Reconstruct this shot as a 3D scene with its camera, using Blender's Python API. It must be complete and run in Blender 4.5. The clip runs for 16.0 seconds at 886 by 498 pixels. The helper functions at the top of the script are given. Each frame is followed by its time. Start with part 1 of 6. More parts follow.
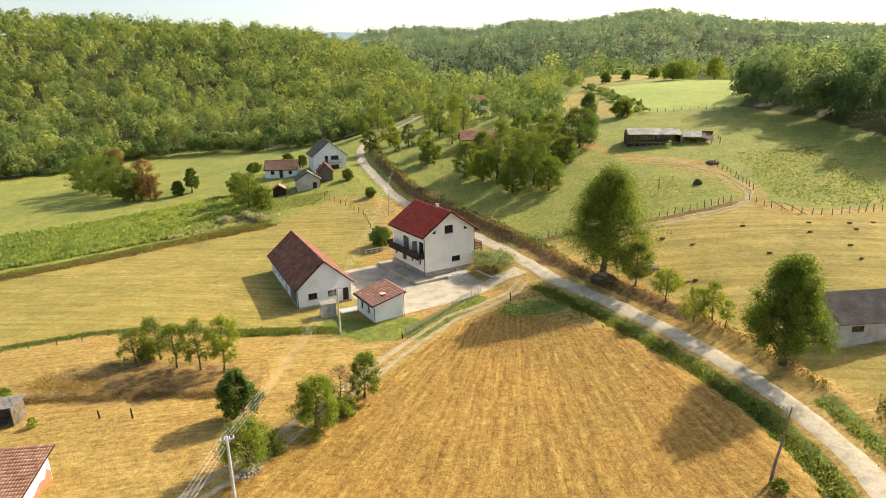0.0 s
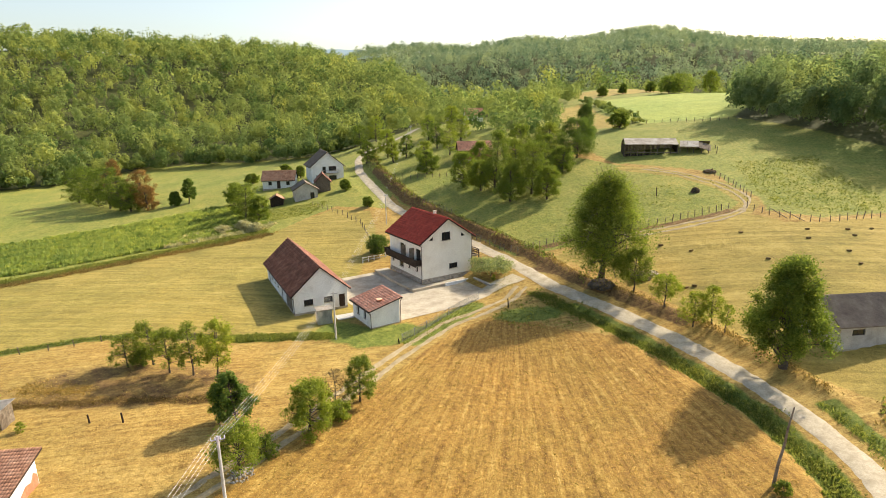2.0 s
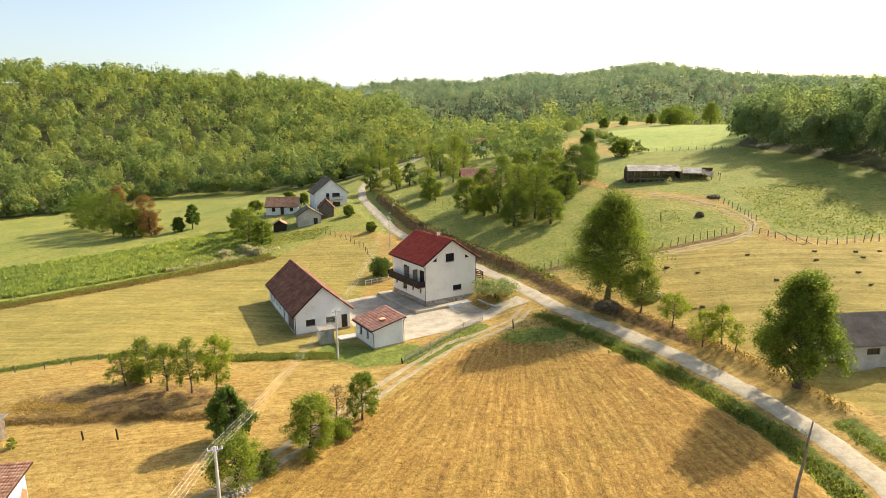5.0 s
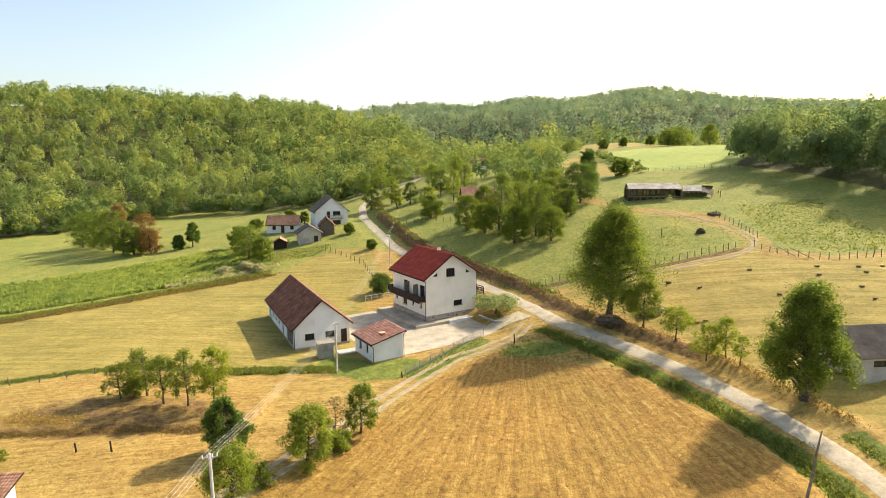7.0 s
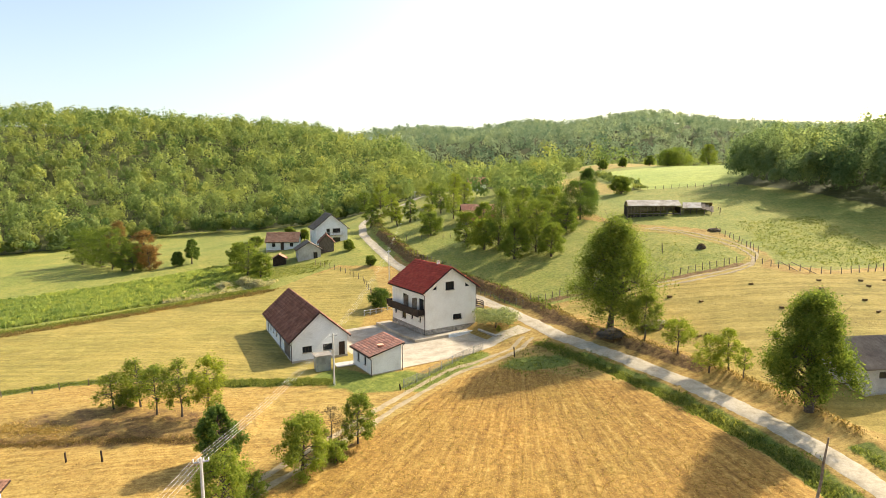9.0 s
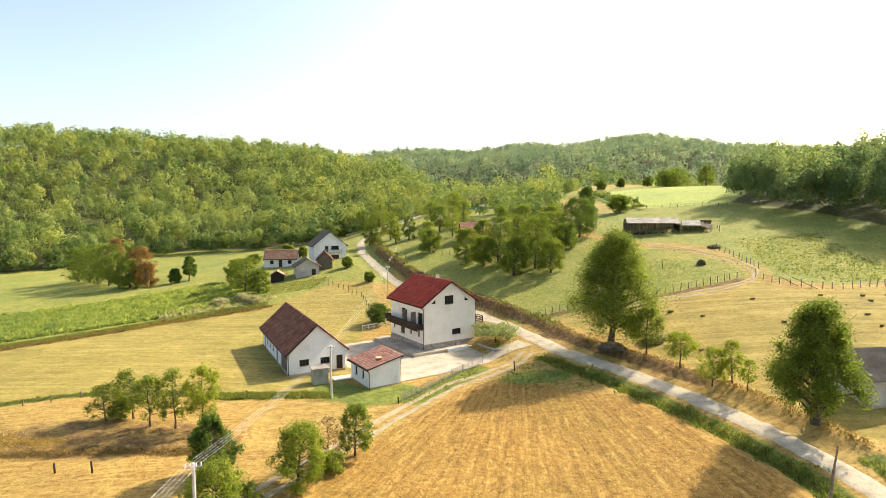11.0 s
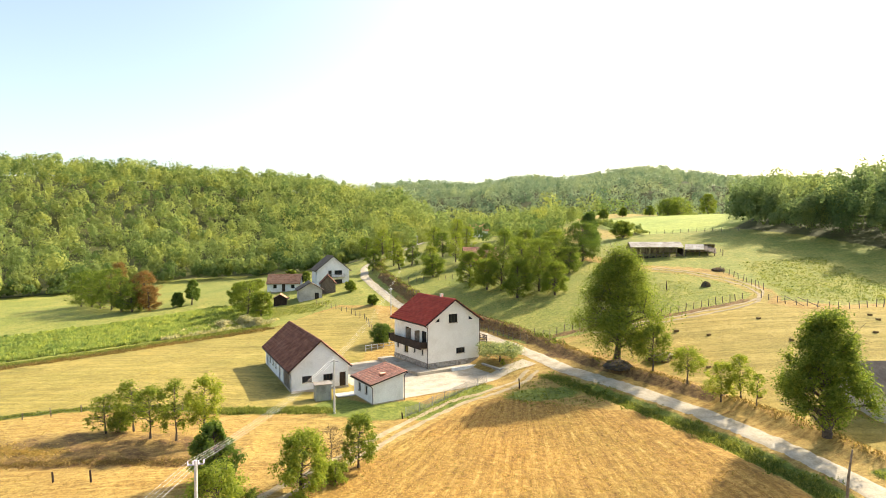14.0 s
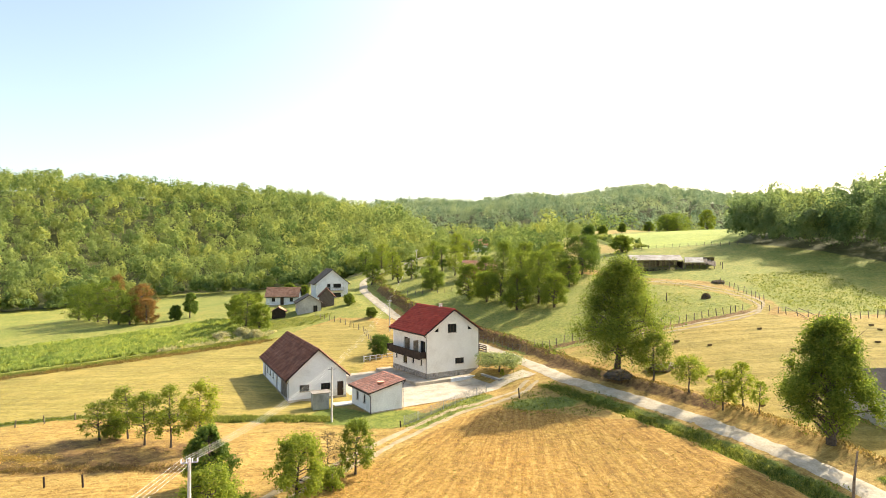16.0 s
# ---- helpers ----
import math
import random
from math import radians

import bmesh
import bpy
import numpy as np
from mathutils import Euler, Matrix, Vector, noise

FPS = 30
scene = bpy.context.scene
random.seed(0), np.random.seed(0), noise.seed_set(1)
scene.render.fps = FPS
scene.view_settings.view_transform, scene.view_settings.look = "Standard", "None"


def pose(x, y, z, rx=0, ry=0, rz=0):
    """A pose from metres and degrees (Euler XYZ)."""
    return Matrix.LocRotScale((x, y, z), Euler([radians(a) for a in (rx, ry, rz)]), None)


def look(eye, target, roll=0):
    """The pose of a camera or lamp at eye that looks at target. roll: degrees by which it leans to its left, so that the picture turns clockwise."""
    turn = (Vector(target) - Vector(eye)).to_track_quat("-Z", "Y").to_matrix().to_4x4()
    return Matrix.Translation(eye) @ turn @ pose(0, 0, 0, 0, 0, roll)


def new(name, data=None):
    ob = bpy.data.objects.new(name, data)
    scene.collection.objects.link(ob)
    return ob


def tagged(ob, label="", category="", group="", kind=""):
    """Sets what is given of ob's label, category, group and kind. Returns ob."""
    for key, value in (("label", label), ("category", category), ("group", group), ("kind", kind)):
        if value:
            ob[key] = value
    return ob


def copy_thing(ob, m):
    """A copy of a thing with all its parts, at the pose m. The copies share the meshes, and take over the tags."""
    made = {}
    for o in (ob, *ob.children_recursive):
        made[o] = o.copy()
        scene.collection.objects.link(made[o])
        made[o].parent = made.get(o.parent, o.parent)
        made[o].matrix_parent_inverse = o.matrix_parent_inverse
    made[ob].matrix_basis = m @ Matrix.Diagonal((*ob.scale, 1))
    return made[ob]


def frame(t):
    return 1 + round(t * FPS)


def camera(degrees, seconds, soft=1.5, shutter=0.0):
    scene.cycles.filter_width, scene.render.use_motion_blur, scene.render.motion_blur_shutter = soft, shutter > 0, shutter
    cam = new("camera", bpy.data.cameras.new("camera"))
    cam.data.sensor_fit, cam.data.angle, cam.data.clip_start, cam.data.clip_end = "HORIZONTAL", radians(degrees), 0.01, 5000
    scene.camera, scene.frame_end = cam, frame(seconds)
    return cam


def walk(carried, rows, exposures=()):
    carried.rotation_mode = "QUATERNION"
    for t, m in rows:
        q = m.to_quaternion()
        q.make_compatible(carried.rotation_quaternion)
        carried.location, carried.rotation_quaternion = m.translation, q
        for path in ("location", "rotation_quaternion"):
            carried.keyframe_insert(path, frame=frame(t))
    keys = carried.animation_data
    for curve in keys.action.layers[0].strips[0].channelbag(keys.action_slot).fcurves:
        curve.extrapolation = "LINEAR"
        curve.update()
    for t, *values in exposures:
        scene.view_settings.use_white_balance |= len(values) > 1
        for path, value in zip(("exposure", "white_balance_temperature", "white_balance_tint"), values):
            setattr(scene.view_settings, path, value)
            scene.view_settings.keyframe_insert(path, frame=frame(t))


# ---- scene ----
cam = camera(75.6, 16.0, soft=0.75)
PATH = [
    (0, (1.173, 1.424, 29.7), (1.152, 3.344, 29.142), -0.6),
    (0.5, (1.237, 1.408, 29.281), (1.221, 3.329, 28.725), -0.7),
    (1, (1.266, 1.449, 28.993), (1.254, 3.374, 28.449), -0.6),
    (1.5, (1.312, 1.503, 28.573), (1.299, 3.433, 28.049), -0.6),
    (2, (1.342, 1.549, 28.273), (1.327, 3.484, 27.767), -0.6),
    (2.5, (1.263, 1.597, 27.922), (1.248, 3.537, 27.435), -0.6),
    (3, (1.2, 1.683, 27.582), (1.184, 3.627, 27.114), -0.5),
    (3.5, (1.152, 1.691, 27.284), (1.135, 3.64, 26.834), -0.5),
    (4, (1.068, 1.734, 26.949), (1.049, 3.687, 26.519), -0.5),
    (6.5, (1.004, 1.899, 25.254), (0.982, 3.871, 24.922), -0.4),
    (7, (0.994, 1.945, 24.945), (0.972, 3.92, 24.633), -0.4),
    (7.5, (1.006, 1.985, 24.562), (0.983, 3.963, 24.268), -0.4),
    (8, (1.13, 2.019, 24.182), (1.105, 4.0, 23.909), -0.3),
    (8.5, (1.149, 2.073, 23.834), (1.124, 4.057, 23.58), -0.3),
    (9, (1.142, 2.165, 23.48), (1.119, 4.151, 23.246), -0.3),
    (11.5, (0.953, 2.552, 21.702), (0.936, 4.547, 21.566), -0.1),
    (12, (0.918, 2.542, 21.349), (0.899, 4.539, 21.232), -0.1),
    (12.5, (0.947, 2.486, 21.001), (0.929, 4.483, 20.904), -0.1),
    (13, (0.87, 2.463, 20.649), (0.852, 4.461, 20.57), -0.1),
    (13.5, (0.779, 2.412, 20.284), (0.756, 4.411, 20.224), -0.0),
    (14, (0.717, 2.316, 19.841), (0.692, 4.316, 19.801), -0.0),
    (14.5, (0.697, 2.247, 19.474), (0.67, 4.247, 19.454), -0.0),
    (15, (0.738, 2.316, 19.184), (0.711, 4.316, 19.183), 0.0),
    (15.5, (0.718, 2.4, 18.921), (0.693, 4.4, 18.939), 0.1),
    (16, (0.755, 2.526, 18.498), (0.732, 4.525, 18.522), 0.1),
]
walk(cam, [(t, look(eye, aim, roll)) for t, eye, aim, roll in PATH], [(0, 0.73, 7080, 10), (7, 0.84, 7080, 10), (16, 1.18, 7080, 10)])

# ---- world, sun, exposure ----
SUN_DIR = Vector((0.80, 0.60, 0.0)).normalized()
SUN_EL = radians(36)
world = bpy.data.worlds.new("world")
scene.world = world
world.use_nodes = True
wn = world.node_tree.nodes
sky = wn.new("ShaderNodeTexSky")
sky.sky_type = "NISHITA"
sky.sun_disc = False
sky.sun_elevation = SUN_EL
sky.sun_rotation = math.atan2(SUN_DIR.x, SUN_DIR.y)
sky.air_density, sky.dust_density, sky.ozone_density = 1.0, 2.6, 0.4
wn["Background"].inputs["Strength"].default_value = 0.15
world.node_tree.links.new(sky.outputs[0], wn["Background"].inputs[0])
sun = new("sun", bpy.data.lights.new("sun", "SUN"))
sun.data.energy, sun.data.angle, sun.data.color = 4.2, radians(0.6), (1.0, 0.92, 0.78)
sun_from = Vector((SUN_DIR.x * math.cos(SUN_EL), SUN_DIR.y * math.cos(SUN_EL), math.sin(SUN_EL)))
sun.matrix_world = look(sun_from * 200, (0, 0, 0))


# ---- small tools ----
def part(name, bm, material, parent=None, label="", smooth=False):
    """Link a bmesh as one mesh object, under a thing or a part."""
    me = bpy.data.meshes.new(name)
    bm.normal_update()
    bm.to_mesh(me)
    bm.free()
    if material:
        me.materials.append(material)
    if smooth:
        me.polygons.foreach_set("use_smooth", [True] * len(me.polygons))
    ob = new(name, me)
    if parent is not None:
        ob.parent = parent
    if label:
        ob["label"] = label
    return ob


def shared(name, me, parent, m):
    ob = new(name, me)
    ob.parent = parent
    ob.matrix_basis = m
    return ob


def thing(name, m, label, category, group="", kind=""):
    ob = new(name)
    ob.empty_display_size = 0.3
    ob.matrix_basis = m
    return tagged(ob, label, category, group, kind)


def add_box(bm, x0, x1, y0, y1, z0, z1, bevel=0.0):
    r = bmesh.ops.create_cube(bm, size=1, matrix=Matrix.Translation(((x0 + x1) / 2, (y0 + y1) / 2, (z0 + z1) / 2)) @ Matrix.Diagonal((x1 - x0, y1 - y0, z1 - z0, 1)))
    if bevel:
        es = list({e for v in r["verts"] for e in v.link_edges})
        bmesh.ops.bevel(bm, geom=es, offset=bevel, segments=1, affect="EDGES")
    return bm


def box(x0, x1, y0, y1, z0, z1, bevel=0.0):
    return add_box(bmesh.new(), x0, x1, y0, y1, z0, z1, bevel)


def add_prism(bm, poly, axis, a, b):
    """Extrude a polygon of (p, q) pairs from a to b along an axis: x keeps (y, z), y keeps (x, z), z keeps (x, y)."""
    def at(p, q, s):
        return {"x": (s, p, q), "y": (p, s, q), "z": (p, q, s)}[axis]
    va = [bm.verts.new(at(p, q, a)) for p, q in poly]
    vb = [bm.verts.new(at(p, q, b)) for p, q in poly]
    n = len(poly)
    fs = [bm.faces.new(va), bm.faces.new(vb[::-1])]
    for i in range(n):
        fs.append(bm.faces.new((va[i], vb[i], vb[(i + 1) % n], va[(i + 1) % n])))
    bmesh.ops.recalc_face_normals(bm, faces=fs)
    return bm


def prism(poly, axis, a, b):
    return add_prism(bmesh.new(), poly, axis, a, b)


def add_rod(bm, p, q, r0, r1=None, seg=7):
    p, q = Vector(p), Vector(q)
    m = Matrix.Translation((p + q) / 2) @ (q - p).to_track_quat("Z", "Y").to_matrix().to_4x4()
    bmesh.ops.create_cone(bm, cap_ends=True, segments=seg, radius1=r0, radius2=r0 if r1 is None else r1, depth=(q - p).length, matrix=m)
    return bm


def rod(p, q, r0, r1=None, seg=7):
    return add_rod(bmesh.new(), p, q, r0, r1, seg)


# ---- the lie of the land ----
LOW_HILLS = (
    (40, 26, (-80, -40, -8, 22, 50, 85), (-0.1, -0.8, -0.1, -1.0, -1.5, -0.8)),
    (75, 26, (-130, -80, -40, -8, 22, 50, 85, 130), (-0.4, -1.4, 1.1, -0.3, -3.4, 3.0, -0.2, -0.5)),
    (110, 34, (-130, -80, -40, -8, 22, 50, 85, 130), (-1.1, -1.2, -2.3, -3.0, -1.2, 2.0, -3.0, 0.8)),
    (150, 60, (-151, -93, -47, -9, 26, 58, 99, 151), (-1.4, -0.6, 1.6, 3.2, 3.5, 2.8, 3.7, 7.3)),
    (200, 60, (-178, -110, -55, -11, 30, 69, 116, 178), (-0.8, -1.1, -0.1, 0.2, -0.4, 0.3, 5.2, 7.6)),
    (280, 60, (-221, -136, -68, -14, 37, 85, 144, 221), (-0.1, -0.1, 1.5, 4.3, 6.4, 9.5, 10.7, 3.1)),
)
VALLEY_RISE = ((8, 222, 28, 1.5), (-6, 212, 18, 4), (95, 350, 38, 19), (-30, 390, 45, 14))
RIDGE_AZ = (-1.2, -0.777, -0.579, -0.38, -0.222, -0.155, -0.088, -0.04, 0.02)
RIDGE_FAR = (430, 430, 480, 520, 540, 500, 440, 400, 380)
RIDGE_TOP = (66, 63, 67, 61, 53, 42, 25, 8, 0)
RIDGE_FOOT = (180, 200, 220, 235, 235, 240, 255, 280, 300)
HILL_AZ = (-0.45, -0.28, -0.2, -0.14, -0.045, 0.035, 0.14, 0.2, 0.34, 0.485, 0.62, 0.71, 1.2)
HILL_FAR = (1000, 1000, 950, 950, 1000, 1000, 1000, 950, 900, 850, 800, 750, 600)
HILL_TOP = (0, 0, 60, 92, 103, 97, 110, 102, 114, 91, 80, 70, 68)
HILL_FOOT = (600, 600, 560, 520, 480, 430, 380, 370, 370, 370, 300, 250, 150)
SPURS = ((150, 600, 60, 15), (300, 640, 70, 16), (40, 700, 60, 16), (-75, 690, 50, 15), (-160, 450, 45, 7), (-300, 350, 45, 7), (430, 560, 70, 10), (230, 470, 45, 10))


def ease(t):
    t = np.clip(t, 0, 1)
    return t * t * (3 - 2 * t)


def height(x, y):
    """The ground's height at plan places."""
    x, y = np.asarray(x, float), np.asarray(y, float)
    z = np.zeros(np.broadcast(x, y).shape)
    for cy, s, xs, hs in LOW_HILLS:
        for cx, hh in zip(xs, hs):
            z = z + hh * np.exp(-((x - cx) ** 2 + (y - cy) ** 2) / (2 * s * s))
    for cx, cy, s, hh in VALLEY_RISE + SPURS:
        z = z + hh * np.exp(-((x - cx) ** 2 + (y - cy) ** 2) / (2 * s * s))
    az = x / np.maximum(y, 1.0)
    far, top, foot = (np.interp(az, RIDGE_AZ, v) for v in (RIDGE_FAR, RIDGE_TOP, RIDGE_FOOT))
    k = ease((y - foot) / (far - foot)) * (1 - ease((y - far) / 260))
    z = z + k * top + k * 5 * np.sin(x / 41 + 1) * np.cos(y / 57)
    far, top, foot = (np.interp(az, HILL_AZ, v) for v in (HILL_FAR, HILL_TOP, HILL_FOOT))
    z = z + ease((y - foot) / (far - foot)) * top
    return z


def hz(x, y):
    return float(height(x, y))


def inside(poly, x, y):
    """Signed distance to a plan polygon, positive inside."""
    x, y = np.asarray(x, float), np.asarray(y, float)
    d = np.full(x.shape, 1e9)
    odd = np.zeros(x.shape, bool)
    n = len(poly)
    for i in range(n):
        (ax, ay), (bx, by) = poly[i], poly[(i + 1) % n]
        ex, ey = bx - ax, by - ay
        t = np.clip(((x - ax) * ex + (y - ay) * ey) / (ex * ex + ey * ey + 1e-9), 0, 1)
        d = np.minimum(d, np.hypot(x - ax - t * ex, y - ay - t * ey))
        if ay != by:
            odd ^= ((ay > y) != (by > y)) & (x < (bx - ax) * (y - ay) / (by - ay) + ax)
    return np.where(odd, d, -d)


def line_dist(line, x, y):
    x, y = np.asarray(x, float), np.asarray(y, float)
    d = np.full(x.shape, 1e9)
    for (ax, ay), (bx, by) in zip(line, line[1:]):
        ex, ey = bx - ax, by - ay
        t = np.clip(((x - ax) * ex + (y - ay) * ey) / (ex * ex + ey * ey + 1e-9), 0, 1)
        d = np.minimum(d, np.hypot(x - ax - t * ex, y - ay - t * ey))
    return d


ROAD = [(30, 20), (33, 32), (34.4, 40), (34.3, 44), (33.5, 49.5), (30.6, 57.9), (26.5, 66.5), (21.8, 74.6), (16.6, 82.2), (13.7, 88.8), (10.2, 95.4), (5.5, 103), (-3, 116), (-11.3, 130.9), (-18.1, 149.1), (-24.2, 168), (-26.8, 185), (-25.4, 196), (-20.5, 196.5), (-16.8, 201), (-11.3, 208), (-9, 220), (-8, 235), (-12, 262)]
TRACK = [(12.5, 83.0), (9.5, 78.4), (5.5, 75.0), (1.3, 72.0), (-3.9, 63.8), (-7.0, 57.9), (-11.0, 50.2), (-14.0, 44.5), (-18, 38), (-26, 26), (-34, 14)]
FARM_TRACK = [(15.5, 87.5), (18.5, 90.2), (26, 93.6), (33.5, 95.4), (43.0, 95.8), (50.6, 96.8), (55.2, 102.0), (54.8, 111.7), (50.7, 121.0), (41.0, 130.8)]
STUBBLE = [(8.5, 75.0), (2, 70), (-3, 61.5), (-6, 56), (-10, 48.5), (-15, 40), (-25, 25), (-36, 8), (-30, -60), (60, -60), (30, 10), (30, 36), (30, 42), (29.2, 48), (27.0, 55.5), (21.6, 66.0), (15.0, 69.5)]
MOWN = [(-140, 70), (-60, 60), (-49.4, 63), (-44.5, 67.5), (-36.6, 69), (-24.2, 67.5), (-13.1, 69), (-10, 75), (-14, 88), (-13, 98), (-12, 104), (-13.5, 116.9), (-16, 128), (-25, 132), (-30, 127), (-36.1, 118.1), (-52.9, 108.7), (-74.8, 94.3), (-120, 72)]
CORN = [(-140, 85), (-120, 78), (-78.3, 100), (-55.1, 114), (-38, 125), (-42.9, 136.0), (-56.6, 143.2), (-95.6, 122), (-140, 100)]
HAYFIELD = [(20, 91), (26, 81), (31, 71), (35, 62), (37, 55), (45, 45), (60, 20), (160, 20), (160, 95), (72, 93), (62, 91), (56, 92), (53, 96), (33, 94)]
PASTURE = [(13, 94), (34, 96.5), (50, 98), (56, 104), (57, 112), (52, 122), (40, 134), (30, 152), (8, 165), (-12, 170), (-16, 150), (-9, 131), (2, 113), (8, 103)]
MEADOW_FAR = [(60, 177), (84, 172), (112, 205), (128, 262), (66, 262), (58, 215)]
FALLOW_FAR = [(38, 178), (57, 178), (56, 215), (63, 256), (50, 250), (42, 215)]
FALLOW_HIGH = [(66, 286), (124, 284), (126, 312), (70, 318)]
SLOPE_FIELD = [(40, 136), (57, 122), (57, 114), (58, 104), (56, 98), (62, 93), (76, 95), (80, 105), (82, 132), (84, 162), (72, 172), (52, 188), (36, 160)]
FOREST_WEST = [(-900, 120), (-260, 160), (-162, 203), (-142, 221), (-128, 246), (-97, 248), (-68, 235), (-48, 226), (-33, 226), (-22, 236), (-16, 300), (-10, 700), (-900, 700)]
WOOD_EAST = [(84, 171), (93, 152), (101, 132), (109, 114), (118, 102), (190, 92), (330, 120), (330, 330), (160, 330), (108, 205)]
FOREST_FAR = [(-60, 300), (8, 305), (40, 325), (66, 338), (140, 342), (200, 330), (230, 300), (340, 220), (900, 200), (1500, 700), (1500, 1300), (-500, 1300), (-500, 520), (-150, 400)]


# ---- materials ----
def material(name, rough=0.8, metal=0.0):
    m = bpy.data.materials.new(name)
    m.use_nodes = True
    nt = m.node_tree
    b = nt.nodes["Principled BSDF"]
    b.inputs["Roughness"].default_value = rough
    b.inputs["Metallic"].default_value = metal
    b.inputs["Specular IOR Level"].default_value = 0.25
    return m, nt, b


def ramp(nt, fac, stops):
    r = nt.nodes.new("ShaderNodeValToRGB")
    els = r.color_ramp.elements
    while len(els) < len(stops):
        els.new(0.5)
    for e, (p, c) in zip(els, stops):
        e.position, e.color = p, (*c, 1)
    nt.links.new(fac, r.inputs[0])
    return r.outputs[0]


def noise_fac(nt, scale, detail=5, rough=0.6, stretch=None, rot=0.0, space="Position"):
    n = nt.nodes.new("ShaderNodeTexNoise")
    n.inputs["Scale"].default_value = scale
    n.inputs["Detail"].default_value = detail
    n.inputs["Roughness"].default_value = rough
    if space == "Position":
        src = nt.nodes.new("ShaderNodeNewGeometry").outputs["Position"]
    else:
        src = nt.nodes.new("ShaderNodeTexCoord").outputs["Object"]
    if stretch:
        mp = nt.nodes.new("ShaderNodeMapping")
        mp.vector_type = "TEXTURE"
        mp.inputs["Scale"].default_value = stretch
        mp.inputs["Rotation"].default_value = (0, 0, rot)
        nt.links.new(src, mp.inputs[0])
        src = mp.outputs[0]
    nt.links.new(src, n.inputs["Vector"])
    return n.outputs[0]


def blend(nt, fac, a, b, mode="MIX"):
    x = nt.nodes.new("ShaderNodeMix")
    x.data_type, x.blend_type = "RGBA", mode
    for sock, val in ((x.inputs[0], fac), (x.inputs[6], a), (x.inputs[7], b)):
        if isinstance(val, (int, float)):
            sock.default_value = val
        elif isinstance(val, tuple):
            sock.default_value = (*val, 1)
        else:
            nt.links.new(val, sock)
    return x.outputs[2]


def calc(nt, op, a, b=0.0):
    x = nt.nodes.new("ShaderNodeMath")
    x.operation = op
    for sock, val in zip(x.inputs, (a, b)):
        if isinstance(val, (int, float)):
            sock.default_value = val
        else:
            nt.links.new(val, sock)
    return x.outputs[0]


def bump(nt, b, fac, strength, distance=0.05):
    x = nt.nodes.new("ShaderNodeBump")
    x.inputs["Strength"].default_value = strength
    x.inputs["Distance"].default_value = distance
    nt.links.new(fac, x.inputs["Height"])
    nt.links.new(x.outputs[0], b.inputs["Normal"])


def surface(name, dark, mid, light, scale=3.0, fine=30.0, rough=0.85, metal=0.0, relief=0.3, stretch=None, rot=0.0, space="Position", piece=0.0):
    """A worn surface: a broad stain pattern, fine grain, and relief."""
    m, nt, b = material(name, rough, metal)
    broad, grain = noise_fac(nt, scale, 6, 0.65, stretch, rot, space), noise_fac(nt, fine, 4, 0.7, stretch, rot, space)
    col = ramp(nt, broad, ((0.3, dark), (0.5, mid), (0.72, light)))
    g = ramp(nt, grain, ((0.3, (0.78, 0.78, 0.78)), (0.7, (1.12, 1.12, 1.12))))
    col = blend(nt, 1.0, col, g, "MULTIPLY")
    if piece:
        rnd = nt.nodes.new("ShaderNodeObjectInfo").outputs["Random"]
        v = ramp(nt, rnd, ((0.0, (1 - piece,) * 3), (1.0, (1 + piece,) * 3)))
        col = blend(nt, 1.0, col, v, "MULTIPLY")
    nt.links.new(col, b.inputs["Base Color"])
    bump(nt, b, grain, relief, 0.03)
    return m


def leaf_material(name, dark, mid, light, glow=0.5, tone=True, through_=(1.4, 1.36, 0.85)):
    """Leaves: tone varies by tree and by leaf; some light comes through."""
    m, nt, b = material(name, 0.8)
    b.inputs["Specular IOR Level"].default_value = 0.1
    isl = nt.nodes.new("ShaderNodeNewGeometry").outputs["Random Per Island"]
    col = ramp(nt, isl, ((0.0, dark), (0.5, mid), (1.0, light)))
    if tone:
        at = nt.nodes.new("ShaderNodeAttribute")
        at.attribute_name = "tone"
        v = ramp(nt, at.outputs["Fac"], ((0.0, (0.5, 0.62, 0.6)), (0.5, (1, 1, 1)), (1.0, (1.3, 1.17, 0.95))))
        col = blend(nt, 1.0, col, v, "MULTIPLY")
    broad = ramp(nt, noise_fac(nt, 0.02, 3), ((0.35, (0.85, 0.9, 0.9)), (0.65, (1.15, 1.1, 1.0))))
    col = blend(nt, 1.0, col, broad, "MULTIPLY")
    nt.links.new(col, b.inputs["Base Color"])
    tr = nt.nodes.new("ShaderNodeBsdfTranslucent")
    nt.links.new(blend(nt, 1.0, col, through_, "MULTIPLY"), tr.inputs[0])
    mx = nt.nodes.new("ShaderNodeMixShader")
    mx.inputs[0].default_value = glow
    nt.links.new(b.outputs[0], mx.inputs[1])
    nt.links.new(tr.outputs[0], mx.inputs[2])
    nt.links.new(mx.outputs[0], nt.nodes["Material Output"].inputs[0])
    return m


